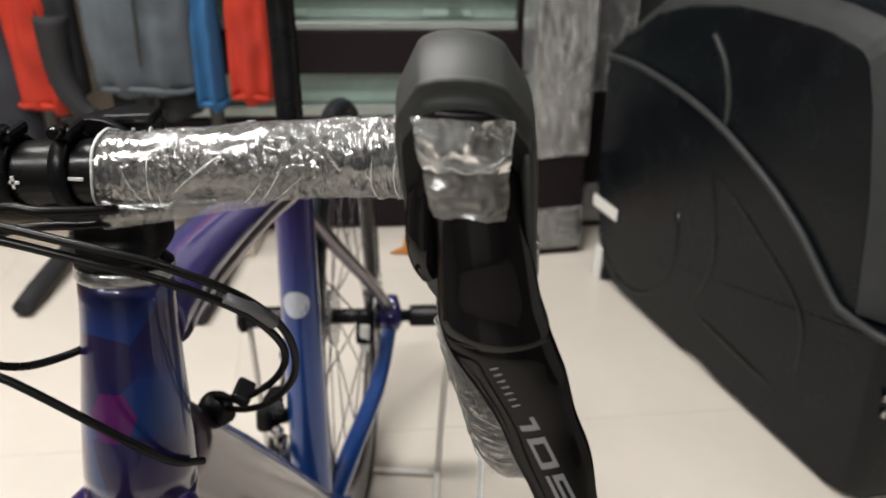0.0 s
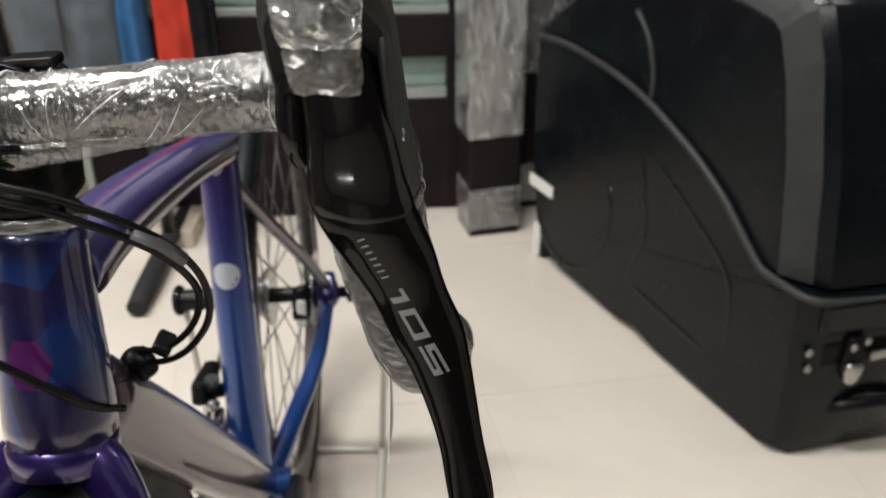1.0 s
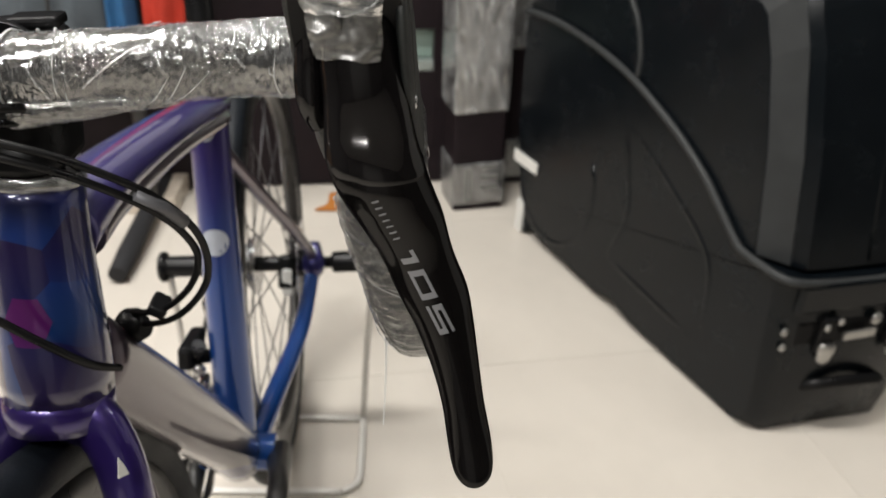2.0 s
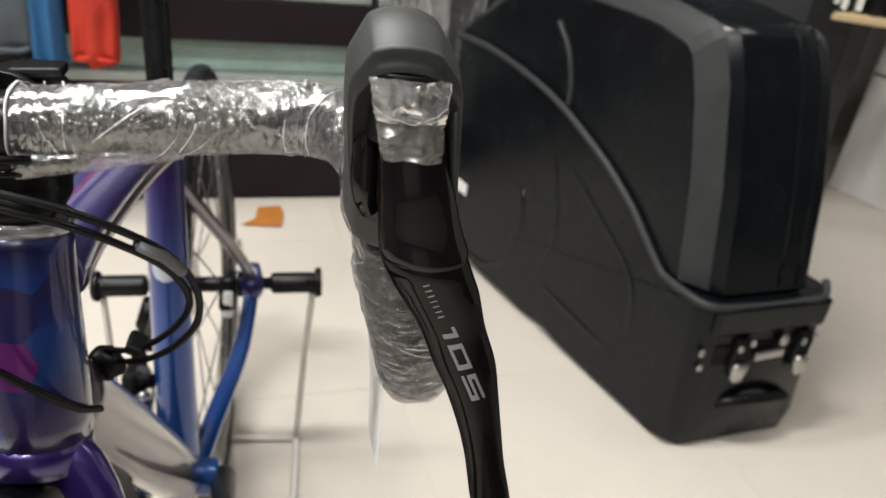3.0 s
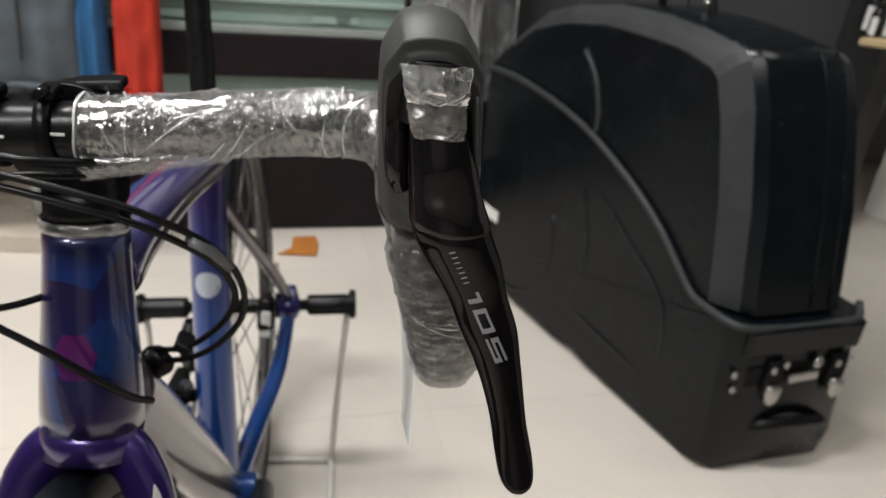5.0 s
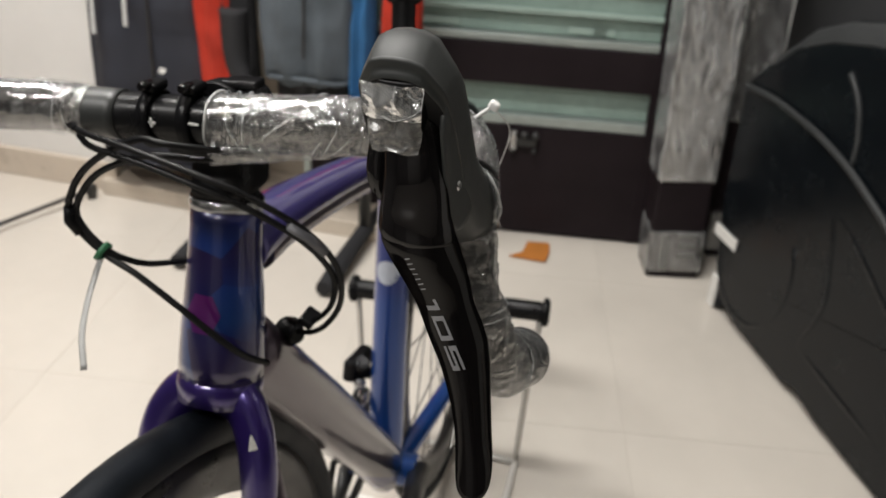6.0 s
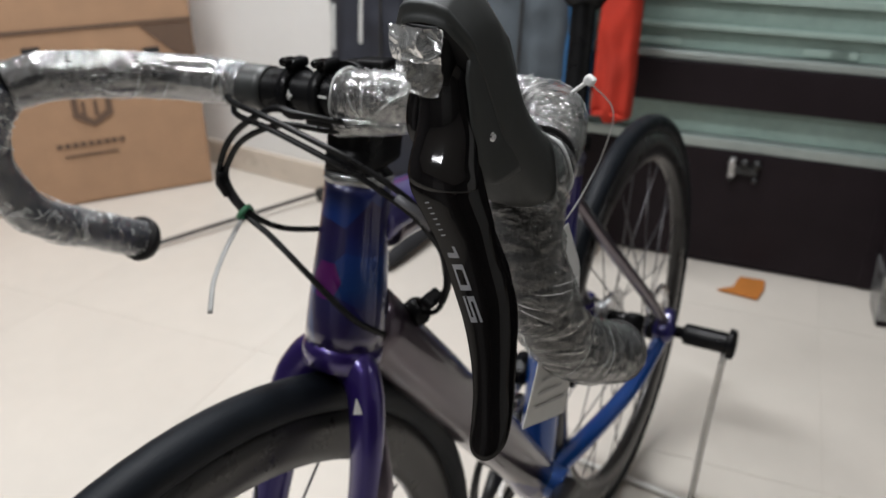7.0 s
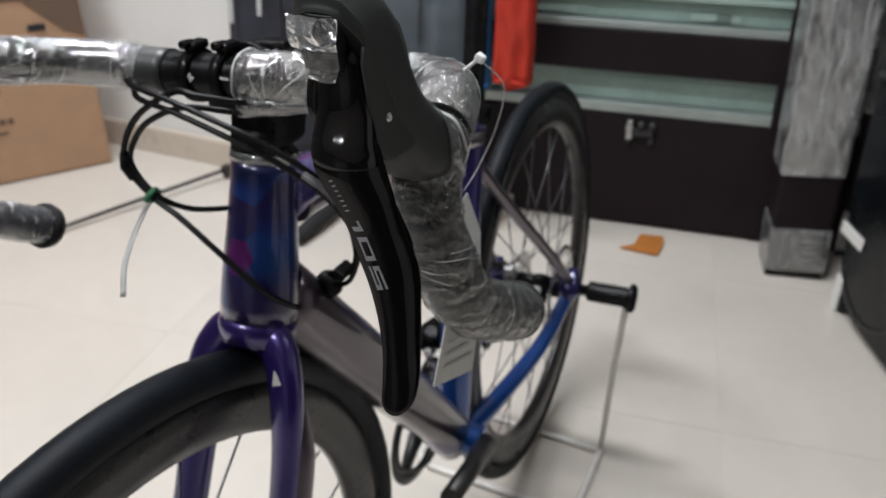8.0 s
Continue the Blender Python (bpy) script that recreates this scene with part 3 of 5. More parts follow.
b = sweep(smooth_path([(-0.735, 1.38, 0.62), (-0.73, 1.37, 0.5), (-0.70, 1.36, 0.43), (-0.665, 1.36, 0.40)], 8), [0.035 - 0.0007 * i for i in range(25)], 14)
bmesh.ops.translate(b, vec=-g1.location, verts=b.verts)
part("sleeve", b, BLACKF, g1)
garment("jacket", -0.655, -0.43, 0.46, 1.28, 1.40, 0.075, GREY, "slate grey waterproof jacket on the rack", folds=3, seed=5)
garment("jacket", -0.63, -0.44, 0.40, 0.62, 1.42, 0.06, BLACKF, "dark trousers hanging below a grey jacket", folds=3, seed=12)
garment("jacket", -0.435, -0.375, 0.42, 1.28, 1.42, 0.05, BLUEF, "royal blue jacket on the rack", folds=2, seed=6)
garment("jacket", -0.355, -0.265, 0.44, 1.28, 1.42, 0.045, RED, "orange-red jacket on the rack beside the cabinet", folds=2, seed=7, slant=0.01)
nv = bpy.data.objects["jacket"]
for zx, zz in ((-0.11, 0.44), (-0.012, 0.47)):
    part("pocket_zip", block(0.012, 0.006, 0.13, 0.002, pose(zx, -0.103, zz, 0, 4, 0)), WRAPEDGE, nv, "pale pocket zip")
part("chest_mark", extrude_poly([(-0.012, -0.006), (0.004, -0.008), (0.014, 0.004), (-0.004, 0.008)], 0.003, frame_to((0.074, -0.10, 0.30), (0, -1, 0))), WHITEPL, nv, "small white mark")
solo("backing_board", block(0.95, 0.02, 1.1, 0.003, pose(-0.72, 1.70, 0.60)), BEIGE, "beige board standing behind the clothes", "board")

# ---------- shelf stock ----------


def bottle(x, y, h, r, band):
    root = thing("bottle", (x, y, 0.7005), "small black bottle with a pale label on the shelf", "bottle", "bottles on the shelf")
    part("body", lathe([(r * 0.94, 0), (r, 0.004), (r, h * 0.68), (r * 0.8, h * 0.8), (r * 0.5, h * 0.86), (r * 0.5, h * 0.88)], None, 18), BOTTLE, root)
    part("cap", lathe([(r * 0.6, h * 0.882), (r * 0.6, h * 0.98), (r * 0.5, h)], None, 18), BOTTLE, root)
    z = h * 0.3
    if band:
        face = [[Vector((q * math.cos(a), q * math.sin(a), zz)) for a in [radians(195 + 9 * k) for k in range(7)] for q in (r * 1.01,)] + [Vector((r * 1.04 * math.cos(a), r * 1.04 * math.sin(a), zz)) for a in [radians(249 - 9 * k) for k in range(7)]] for zz in (h * 0.06, h * 0.6)]
        part("label", loft(face, smooth=False), LABEL, root, "narrow pale label")
    return root


rb = random.Random(4)
for i in range(13):
    for j in range(3):
        px, py = 1.50 + i * 0.035 + rb.uniform(-0.005, 0.005) + 0.02 * j, 1.53 - i * 0.0088 + j * 0.052 + rb.uniform(-0.006, 0.006)
        bottle(px, py, (0.085, 0.105, 0.13)[j] + rb.uniform(-0.012, 0.012), rb.uniform(0.0165, 0.0195), rb.random() < 0.28)

# ---------- dark wheel of a stroller or chair beside the case ----------
seat = thing("floor_castor", (1.765, 0.60, 0), "black rubber wheel standing on the floor", "wheel")
part("tyre", lathe([(0.05 + 0.065 + 0.045 * math.cos(a), 0.05 * math.sin(a)) for a in [2 * math.pi * k / 14 for k in range(14)]], pose(0, 0, 0.16, 90, 0, 30), 36, True), TYRE, seat)
part("hub", lathe([(0.092, -0.02), (0.092, 0.02)], pose(0, 0, 0.16, 90, 0, 30), 32), SATIN, seat)

# ---------- travel case ----------
CP = Vector((0.862, 0.692, 0.0))
E1 = Vector((math.cos(radians(12)), math.sin(radians(12)), 0))
E2 = Vector((math.cos(radians(114.3)), math.sin(radians(114.3)), 0))
CW = 0.285
CL = 0.302


def case_at(u, v, z):
    return E1 * (u * 1.024) + E2 * (v * 1.024) + Vector((0, 0, max(0.004, z * 1.024 - 0.0249)))


SEAM = [(v / 1.024, (z + 0.0249) / 1.024) for v, z in ((-0.004, 0.328), (0.02, 0.326), (0.092, 0.328), (0.12, 0.338), (0.187, 0.390), (0.225, 0.418), (0.30, 0.460), (0.38, 0.494), (0.46, 0.522), (0.55, 0.543), (0.65, 0.556), (0.75, 0.562), (0.86, 0.556))]


def across(outline_fn, us):
    """Rings across the case's width; outline_fn(u) gives the (v, z) outline there."""
    bm = loft([[case_at(u, v, z) for v, z in outline_fn(u)] for u in us])
    for e in bm.edges:
        e.smooth = len(e.link_faces) == 2 and e.calc_face_angle(0) < radians(32)
    return bm


def travel_case():
    root = thing("travel_case", CP, "large black hard plastic bicycle travel case with metal latches", "travel case")

    def lower(u):
        e = min(u, CL - u)
        k = max(0.0, 0.03 - e)
        ch = 0.5 * k
        top = [(v, z) for v, z in SEAM]
        top[0] = (SEAM[0][0] + 0.9 * k, SEAM[0][1])
        rest = [(0.855 - ch, 0.52), (0.84 - ch, 0.30), (0.80 - ch, 0.13), (0.75, 0.062 + ch), (0.70, 0.04 + ch), (0.45, 0.032 + ch), (0.40, 0.045 + ch), (0.33, 0.03 + ch), (0.03, 0.026 + ch * 0.6), (-0.014 + ch, 0.030 + ch), (-0.02 + ch, 0.07)]
        return top + rest
    part("lower_shell", across(lower, [0.0, 0.012, 0.03, CL - 0.03, CL - 0.012, CL]), CASE, root)

    def upper(u):
        e = min(u, CW - u) - 0.004
        k = max(0.0, 0.045 - e) / 0.045
        low, dv = 0.068 * k, 0.047 * k
        far = max(0.0, 0.09 - (CW - u)) / 0.09
        dz = 0.052 * k * k if u < CW / 2 else 0.04 * far * far
        base = [(v, z + 0.006) for v, z in SEAM if v > low + 0.01]
        first = [(0.016 + low, 0.352 if low < 0.075 else 0.36)]
        roof = [(0.85, 0.575), (0.835, 0.612 - dz * 0.5), (0.78, 0.672 - dz), (0.70, 0.735 - dz), (0.60, 0.772 - dz), (0.48, 0.796 - dz), (0.36, 0.804 - dz), (0.27, 0.801 - dz), (0.182 + dv, 0.793 - dz), (0.160 + dv, 0.788 - dz), (0.142 + dv, 0.774 - dz), (0.106 + dv * 1.15, 0.70 - dz * 0.8), (0.052 + low, 0.53)]
        pts = first + base
        while len(pts) < len(SEAM) + 1:
            pts.insert(1, ((pts[0][0] * 0.5 + pts[1][0] * 0.5), (pts[0][1] + pts[1][1]) / 2))
        return pts + roof
    lid = part("lid", across(upper, [0.006, 0.02, 0.034, 0.05, 0.09, CW / 2, CW - 0.09, CW - 0.07, CW - 0.05, CW - 0.034, CW - 0.02, CW - 0.006]), CASE, root)
    # Light caught by the lid chamfer, put into a paler strip over it.
    band_rings = []
    for u in (0.0075, 0.016, 0.026, 0.036):
        pts = upper(u)[len(SEAM) + 1:][2:] + upper(u)[:1]
        band_rings.append([case_at(u, v, z) + Vector((-0.0016, -0.0016, 0.0016)) for v, z in pts] + [case_at(u, v, z) + Vector((0.001, 0.001, -0.002)) for v, z in pts[::-1]])
    part("edge_band", loft(band_rings, smooth=False), CASEEDGE, lid, "lid edge chamfer coloured paler for the light it catches")
    # trim along the parting line
    line = [case_at(-0.002, v, z + 0.003) for v, z in SEAM[1:]]
    front = [case_at(u, -0.006, 0.346 - 0.01 * math.sin(math.pi * u / CW)) for u in (0.02, 0.08, 0.142, 0.2, 0.26)]
    part("trim", sweep(smooth_path(line[::-1] + front + [case_at(CW + 0.002, 0.02, 0.36)], 5), 0.0075, 10), CASEEDGE, root, "dull grey edge trim")
    part("front_lip", block(0.262, 0.02, 0.062, 0.008, Matrix.Translation(case_at(CW / 2 + 0.01, -0.006, 0.312)) @ pose(0, 0, 0, 0, 0, 12)), CASE, root)
    # ribs on the lid and the lower side
    for pts, r in (([(0.446, 0.542), (0.452, 0.59), (0.478, 0.648), (0.522, 0.692)], 0.0055),):
        part("rib", sweep(smooth_path([case_at(0.004, v, z) for v, z in pts], 6), r, 10), CASEEDGE, lid)
    for pts, r in (([(0.445, 0.146), (0.30, 0.132), (0.155, 0.119)], 0.013), ([(0.44, 0.14), (0.40, 0.26), (0.42, 0.36), (0.45, 0.45)], 0.012), ([(0.44, 0.45), (0.30, 0.38), (0.17, 0.29), (0.142, 0.14)], 0.012)):
        part("side_rib", sweep(smooth_path([case_at(r * 0.8, v, z) for v, z in pts], 6), [r * min(1.0, 0.8 + 0.05 * q, 0.8 + 0.05 * (6 * (len(pts) - 1) - q)) for q in range(6 * (len(pts) - 1) + 1)], 12), CASE, root)
    wheel_arc = [(0.66 + 0.15 * math.cos(a), 0.24 + 0.17 * math.sin(a)) for a in [radians(d) for d in range(150, 331, 12)]]
    part("side_rib", sweep([case_at(0.0045, v, z) for v, z in wheel_arc], 0.0075, 12), CASE, root)
    # front vertical panel lines of the lid
    for u in (0.17, 0.21):
        part("rib", sweep([case_at(u, 0.0172, 0.36), case_at(u, 0.0525, 0.53), case_at(u, 0.1065, 0.70), case_at(u, 0.142, 0.774), case_at(u, 0.16, 0.788)], 0.0022, 8), CASE, lid)
    # label and latches
    part("label", block(0.003, 0.105, 0.03, 0.001, Matrix.Translation(case_at(-0.003, 0.775, 0.222)) @ pose(0, 0, 0, 0, 0, 24.3)), LABEL, root, "white paper label")
    for u in (0.098, 0.243):
        at = Matrix.Translation(case_at(u, -0.014, 0.236)) @ pose(0, 0, 0, 0, 0, 10)
        latch = part("latch", block(0.036, 0.018, 0.075, 0.005, at), SATIN, root, "black latch with a bright metal catch")
        part("catch", lathe([(0.003, -0.016), (0.012, -0.008), (0.0155, 0.006), (0.016, 0.02), (0.012, 0.024)], Matrix.Translation(case_at(u, -0.026, 0.196)) @ Matrix.Diagonal((1, 0.5, 1.15, 1)), 20), LATCH, latch)
        for du in (-0.013, 0.011):
            part("rivet", lathe([(0.0075, 0), (0.0065, 0.004), (0.002, 0.006)], frame_to(case_at(u + du, -0.024, 0.268 - 0.01 * (du < 0)), -E2)), LATCH, latch)
    bar = part("latch_plate", block(0.066, 0.006, 0.017, 0.002, Matrix.Translation(case_at(0.158, -0.024, 0.236)) @ pose(0, 0, 0, 0, -4, 12)), LATCH, root, "bright metal plate")
    part("rivet", lathe([(0.0125, 0), (0.0115, 0.005), (0.003, 0.008)], frame_to(case_at(0.188, -0.018, 0.262), -E2)), LATCH, bar)
    part("latch_base", block(0.235, 0.012, 0.05, 0.005, Matrix.Translation(case_at(0.155, -0.006, 0.238)) @ pose(0, 0, 0, 0, 0, 12)), SATIN, root)
    part("carry_handle", sweep(smooth_path([case_at(0.088, -0.008, 0.118), case_at(0.11, -0.026, 0.135), case_at(0.165, -0.034, 0.140), case_at(0.225, -0.026, 0.13), case_at(0.262, -0.008, 0.112)], 8), 0.010, 12), SATIN, root, "black folding carry handle")
    for u, z in ((0.016, 0.248), (0.022, 0.215), (0.088, 0.118), (0.264, 0.110)):
        part("rivet", lathe([(0.008, 0), (0.007, 0.004), (0.002, 0.006)], frame_to(case_at(u, -0.010, z), -E2)), LATCH, root)
    grip = part("top_handle", sweep(smooth_path([case_at(0.17, 0.40, 0.795), case_at(0.17, 0.42, 0.832), case_at(0.17, 0.47, 0.84), case_at(0.17, 0.52, 0.832), case_at(0.17, 0.54, 0.785)], 8), 0.008, 12), SATIN, root, "black top carry handle")
    part("rivet", lathe([(0.008, 0), (0.007, 0.004), (0.002, 0.006)], frame_to(case_at(0.161, 0.412, 0.815), -E2 + Vector((-1, 0, 0)))), LATCH, grip)
    # feet and castors
    for u in (0.02, 0.26):
        castor = part("castor", lathe([(0.03, -0.012), (0.033, -0.006), (0.033, 0.006), (0.03, 0.012)], Matrix.Translation(case_at(u, 0.78, 0.0575)) @ frame_to((0, 0, 0), E1), 24), TYRE, root)
        part("fork", block(0.008, 0.03, 0.09, 0.003, Matrix.Translation(case_at(u - 0.018, 0.78, 0.07)) @ pose(0, 0, 0, 0, 0, 24.3)), LABEL if u < 0.1 else SATIN, castor)
    return root


travel_case()

# ---------- bicycle ----------
BIKE = thing("bicycle", (0.0, 0.24, 0.0), "violet and blue road bicycle, new, with packing film on its bar", "bicycle")


def bpart(name, bm, mat, parent=None, label=""):
    bmesh.ops.translate(bm, vec=-BIKE.location, verts=bm.verts)
    return part(name, bm, mat, parent or BIKE, label)


def line(p, q, n):
    p, q = Vector(p), Vector(q)
    return [p + (q - p) * (i / n) for i in range(n + 1)]


HT, HB = Vector((0, 0.012, 0.818)), Vector((0, -0.016, 0.692))
AXIS = (HT - HB).normalized()
REAR = Vector((0.016, 0.672, 0.350))
AXLE = Vector((0.998, 0.02, 0.055)).normalized()
BB = Vector((0.02, 0.330, 0.292))


SEAT_TOP = Vector((0.0038, 0.4006, 0.729))


# frame tubes
DECAL = surface("decal_print", (0.5, 0.54, 0.62), 0.35, 0.1, 0.1, 60)
hp = line(HB, HT, 10)
head = bpart("head_tube", sweep(hp, [0.0315 - 0.0065 * smoothstep(0, 1, i / 10) for i in range(11)], 32, ups=(0, 1, 0)), HEADPAINT, None, "deep blue and violet lacquered head tube")
MAGENTA = fade_paint("badge_magenta", [(0, (0.10, 0.012, 0.16)), (1, (0.13, 0.012, 0.14))], "Z", 0.72, 0.77)
badge_bm = bmesh.new()
b_rows = []
for j in range(9):
    f = 0.365 + 0.215 * j / 8
    c = HB.lerp(HT, f)
    br = 0.0315 - 0.0065 * smoothstep(0, 1, f) + 0.0006
    hwid = 0.46 * min(1.0, 0.52 + 0.12 * min(j, 8 - j))
    b_rows.append([badge_bm.verts.new(c + Vector((br * math.sin(-0.04 + hwid * q), -1.03 * br * math.cos(-0.04 + hwid * q), 0.0))) for q in (-1, -0.75, -0.5, -0.25, 0, 0.25, 0.5, 0.75, 1)])
for r0, r1 in zip(b_rows, b_rows[1:]):
    for q in range(8):
        badge_bm.faces.new((r0[q], r0[q + 1], r1[q + 1], r1[q])).smooth = True
bpart("badge", badge_bm, MAGENTA, head, "flush magenta painted badge")
bpart("headset_cap", lathe([(0.024, 0), (0.0255, 0.002), (0.0255, 0.006), (0.021, 0.010), (0.0205, 0.013)], frame_to(HT, AXIS), 32), GLOSS)
bpart("headset_film", lathe([(0.0258, -0.002), (0.0265, 0.0005), (0.0264, 0.003), (0.0258, 0.0055)], frame_to(HT, AXIS), 32), FILM)
bpart("top_tube", sweep(smooth_path([(0, 0.012, 0.782), (0, 0.09, 0.776), (0.004, 0.23, 0.752), Vector((0.0112, 0.3988, 0.7162))], 8), [0.027 - 0.0004 * i for i in range(25)], 24, 0.8), PAINT)
bpart("down_tube", sweep(line((0, 0.0, 0.71), BB, 16), [0.029 + 0.003 * math.sin(math.pi * i / 16) for i in range(17)], 28, 1.05), TUBESHADE, None, "mauve lacquered down tube with shade painted on its right side")
wedge_line = line(Vector((0, 0.0, 0.71)).lerp(BB, 0.45), BB, 10)
bpart("tube_wedge", sweep([p + Vector((0, -0.007, -0.008)) for p in wedge_line], [0.012 + 0.0015 * i for i in range(11)], 24), FORKPAINT, None, "dark violet wedge under the down tube")
bpart("top_tube_underside", sweep(smooth_path([(0.003, 0.03, 0.772), (0.004, 0.09, 0.766), (0.008, 0.23, 0.742), Vector((0.0149, 0.3896, 0.7051))], 8), [0.0225 - 0.0003 * i for i in range(25)], 24, 0.75), DOWNPAINT, None, "pale mauve underside of the top tube")
seat_pts = line(BB, SEAT_TOP, 12)
bpart("seat_tube", sweep(seat_pts, [0.0238 - 0.0003 * i for i in range(13)], 24, ups=(0, 1, 0)), PAINT)
bpart("bottom_bracket", lathe([(0.021, -0.045), (0.023, -0.043), (0.023, 0.043), (0.021, 0.045)], frame_to(BB, (1, 0, 0)), 28), PAINT)
for z, r in ((0.575, 0.0152), (0.694, 0.0097)):
    f = (z - BB.z) / (SEAT_TOP.z - BB.z)
    at = BB + (SEAT_TOP - BB) * f
    tr = 0.0238 - 0.0036 * f + 0.0006
    lean = (SEAT_TOP.y - BB.y) / (SEAT_TOP.z - BB.z)
    decal = bmesh.new()
    hub_v = decal.verts.new((at.x, at.y - tr, z))
    rings = []
    for q in (0.5, 1.0):
        row = []
        for k in range(28):
            a = 2 * math.pi * k / 28
            th, dz = q * r * math.cos(a) / tr, q * r * math.sin(a)
            row.append(decal.verts.new((at.x + tr * math.sin(th), at.y + lean * dz - tr * math.cos(th), z + dz)))
        rings.append(row)
    for k in range(28):
        decal.faces.new((hub_v, rings[0][k], rings[0][(k + 1) % 28]))
        decal.faces.new((rings[0][k], rings[1][k], rings[1][(k + 1) % 28], rings[0][(k + 1) % 28]))
    bpart("seat_decal", decal, DECAL, None, "round pale sticker")
for s in (1, -1):
    drop_out = REAR + AXLE * (0.066 * s) + Vector((0, 0, 0.005))
    bpart("chain_stay", sweep(smooth_path([BB + Vector((0.016 * s, 0.01, 0)), (0.018 + 0.032 * s, 0.45, 0.288), (0.018 + 0.055 * s, 0.56, 0.316), drop_out], 8), [0.0155 - 0.0002 * i for i in range(25)], 18), PAINT)
    bpart("seat_stay", sweep(smooth_path([(0.002 + 0.006 * s, 0.408, 0.668), (0.006 + 0.03 * s, 0.48, 0.575), (0.013 + 0.055 * s, 0.59, 0.45), drop_out], 8), 0.0085, 14), DOWNPAINT)
    bpart("dropout", sweep(line(drop_out + Vector((0, -0.03, -0.012)), drop_out + Vector((0, 0.004, 0.03)), 6), [0.011, 0.016, 0.018, 0.017, 0.014, 0.011, 0.008], 16, ups=(1, 0, 0)), FORKPAINT)
bpart("seatpost", sweep(smooth_path([Vector((0.0075, 0.397, 0.718)), Vector((0.0002, 0.4218, 0.8008)), Vector((-0.0072, 0.4448, 0.8882))], 8), 0.0135, 20), BARBLACK)
bpart("post_head", lathe([(0.012, -0.03), (0.024, -0.022), (0.03, 0.0), (0.028, 0.02), (0.014, 0.03)], Matrix.Translation(Vector((-0.0109, 0.454, 0.8974))) @ pose(0, 0, 0, 60, 0, 0) @ Matrix.Scale(0.92, 4), 24), SATIN)
bpart("seat_collar", lathe([(0.0225, 0), (0.024, 0.003), (0.024, 0.016), (0.0225, 0.019)], frame_to(Vector((0.0075, 0.396, 0.7254)), (-0.02, 0.27, 0.9)), 24), SATIN)

# fork, steered slightly
STEER = Matrix.Translation(HB) @ Matrix.Rotation(radians(-3), 4, AXIS) @ Matrix.Translation(-HB)
FRONT = Vector((-0.007, -0.186, 0.351))
fork_rings = sweep(line(HB + Vector((0, 0.0, 0.0)), HB + Vector((0, -0.008, -0.02)), 2), [0.031, 0.032, 0.03], 28, ups=(0, 1, 0))
bmesh.ops.transform(fork_rings, matrix=STEER, verts=fork_rings.verts)
bpart("fork_crown", fork_rings, FORKPAINT)
for s in (1, -1):
    leg = sweep(smooth_path([(0.004 * s, -0.02, 0.678), (0.026 * s, -0.028, 0.672), (0.041 * s, -0.042, 0.640), (0.047 * s, -0.062, 0.57), (0.05 * s, -0.105, 0.46), (0.051 * s, -0.165, 0.36), (0.051 * s, -0.185, 0.338)], 6), [0.022, 0.0215, 0.021, 0.0205, 0.02, 0.0195, 0.019, 0.0185, 0.018] + [0.018 - 0.00025 * i for i in range(28)], 20, 0.75, ups=(0, -1, 0))
    bmesh.ops.transform(leg, matrix=STEER, verts=leg.verts)
    bpart("fork_leg", leg, FORKPAINT)
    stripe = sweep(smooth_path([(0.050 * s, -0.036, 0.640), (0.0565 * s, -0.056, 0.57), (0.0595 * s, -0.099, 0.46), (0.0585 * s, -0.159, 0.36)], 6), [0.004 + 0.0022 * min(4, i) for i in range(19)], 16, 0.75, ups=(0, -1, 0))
    bmesh.ops.transform(stripe, matrix=STEER, verts=stripe.verts)
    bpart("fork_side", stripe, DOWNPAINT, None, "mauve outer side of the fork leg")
mark = extrude_poly([(-0.003, -0.006), (0.0035, -0.007), (0.002, 0.001), (0.0, 0.007)], 0.001, frame_to((0.0475, -0.064, 0.676), (0.75, -0.65, 0.1)))
bpart("paint_chip_label", mark, WHITEPL, None, "scrap of white tape")


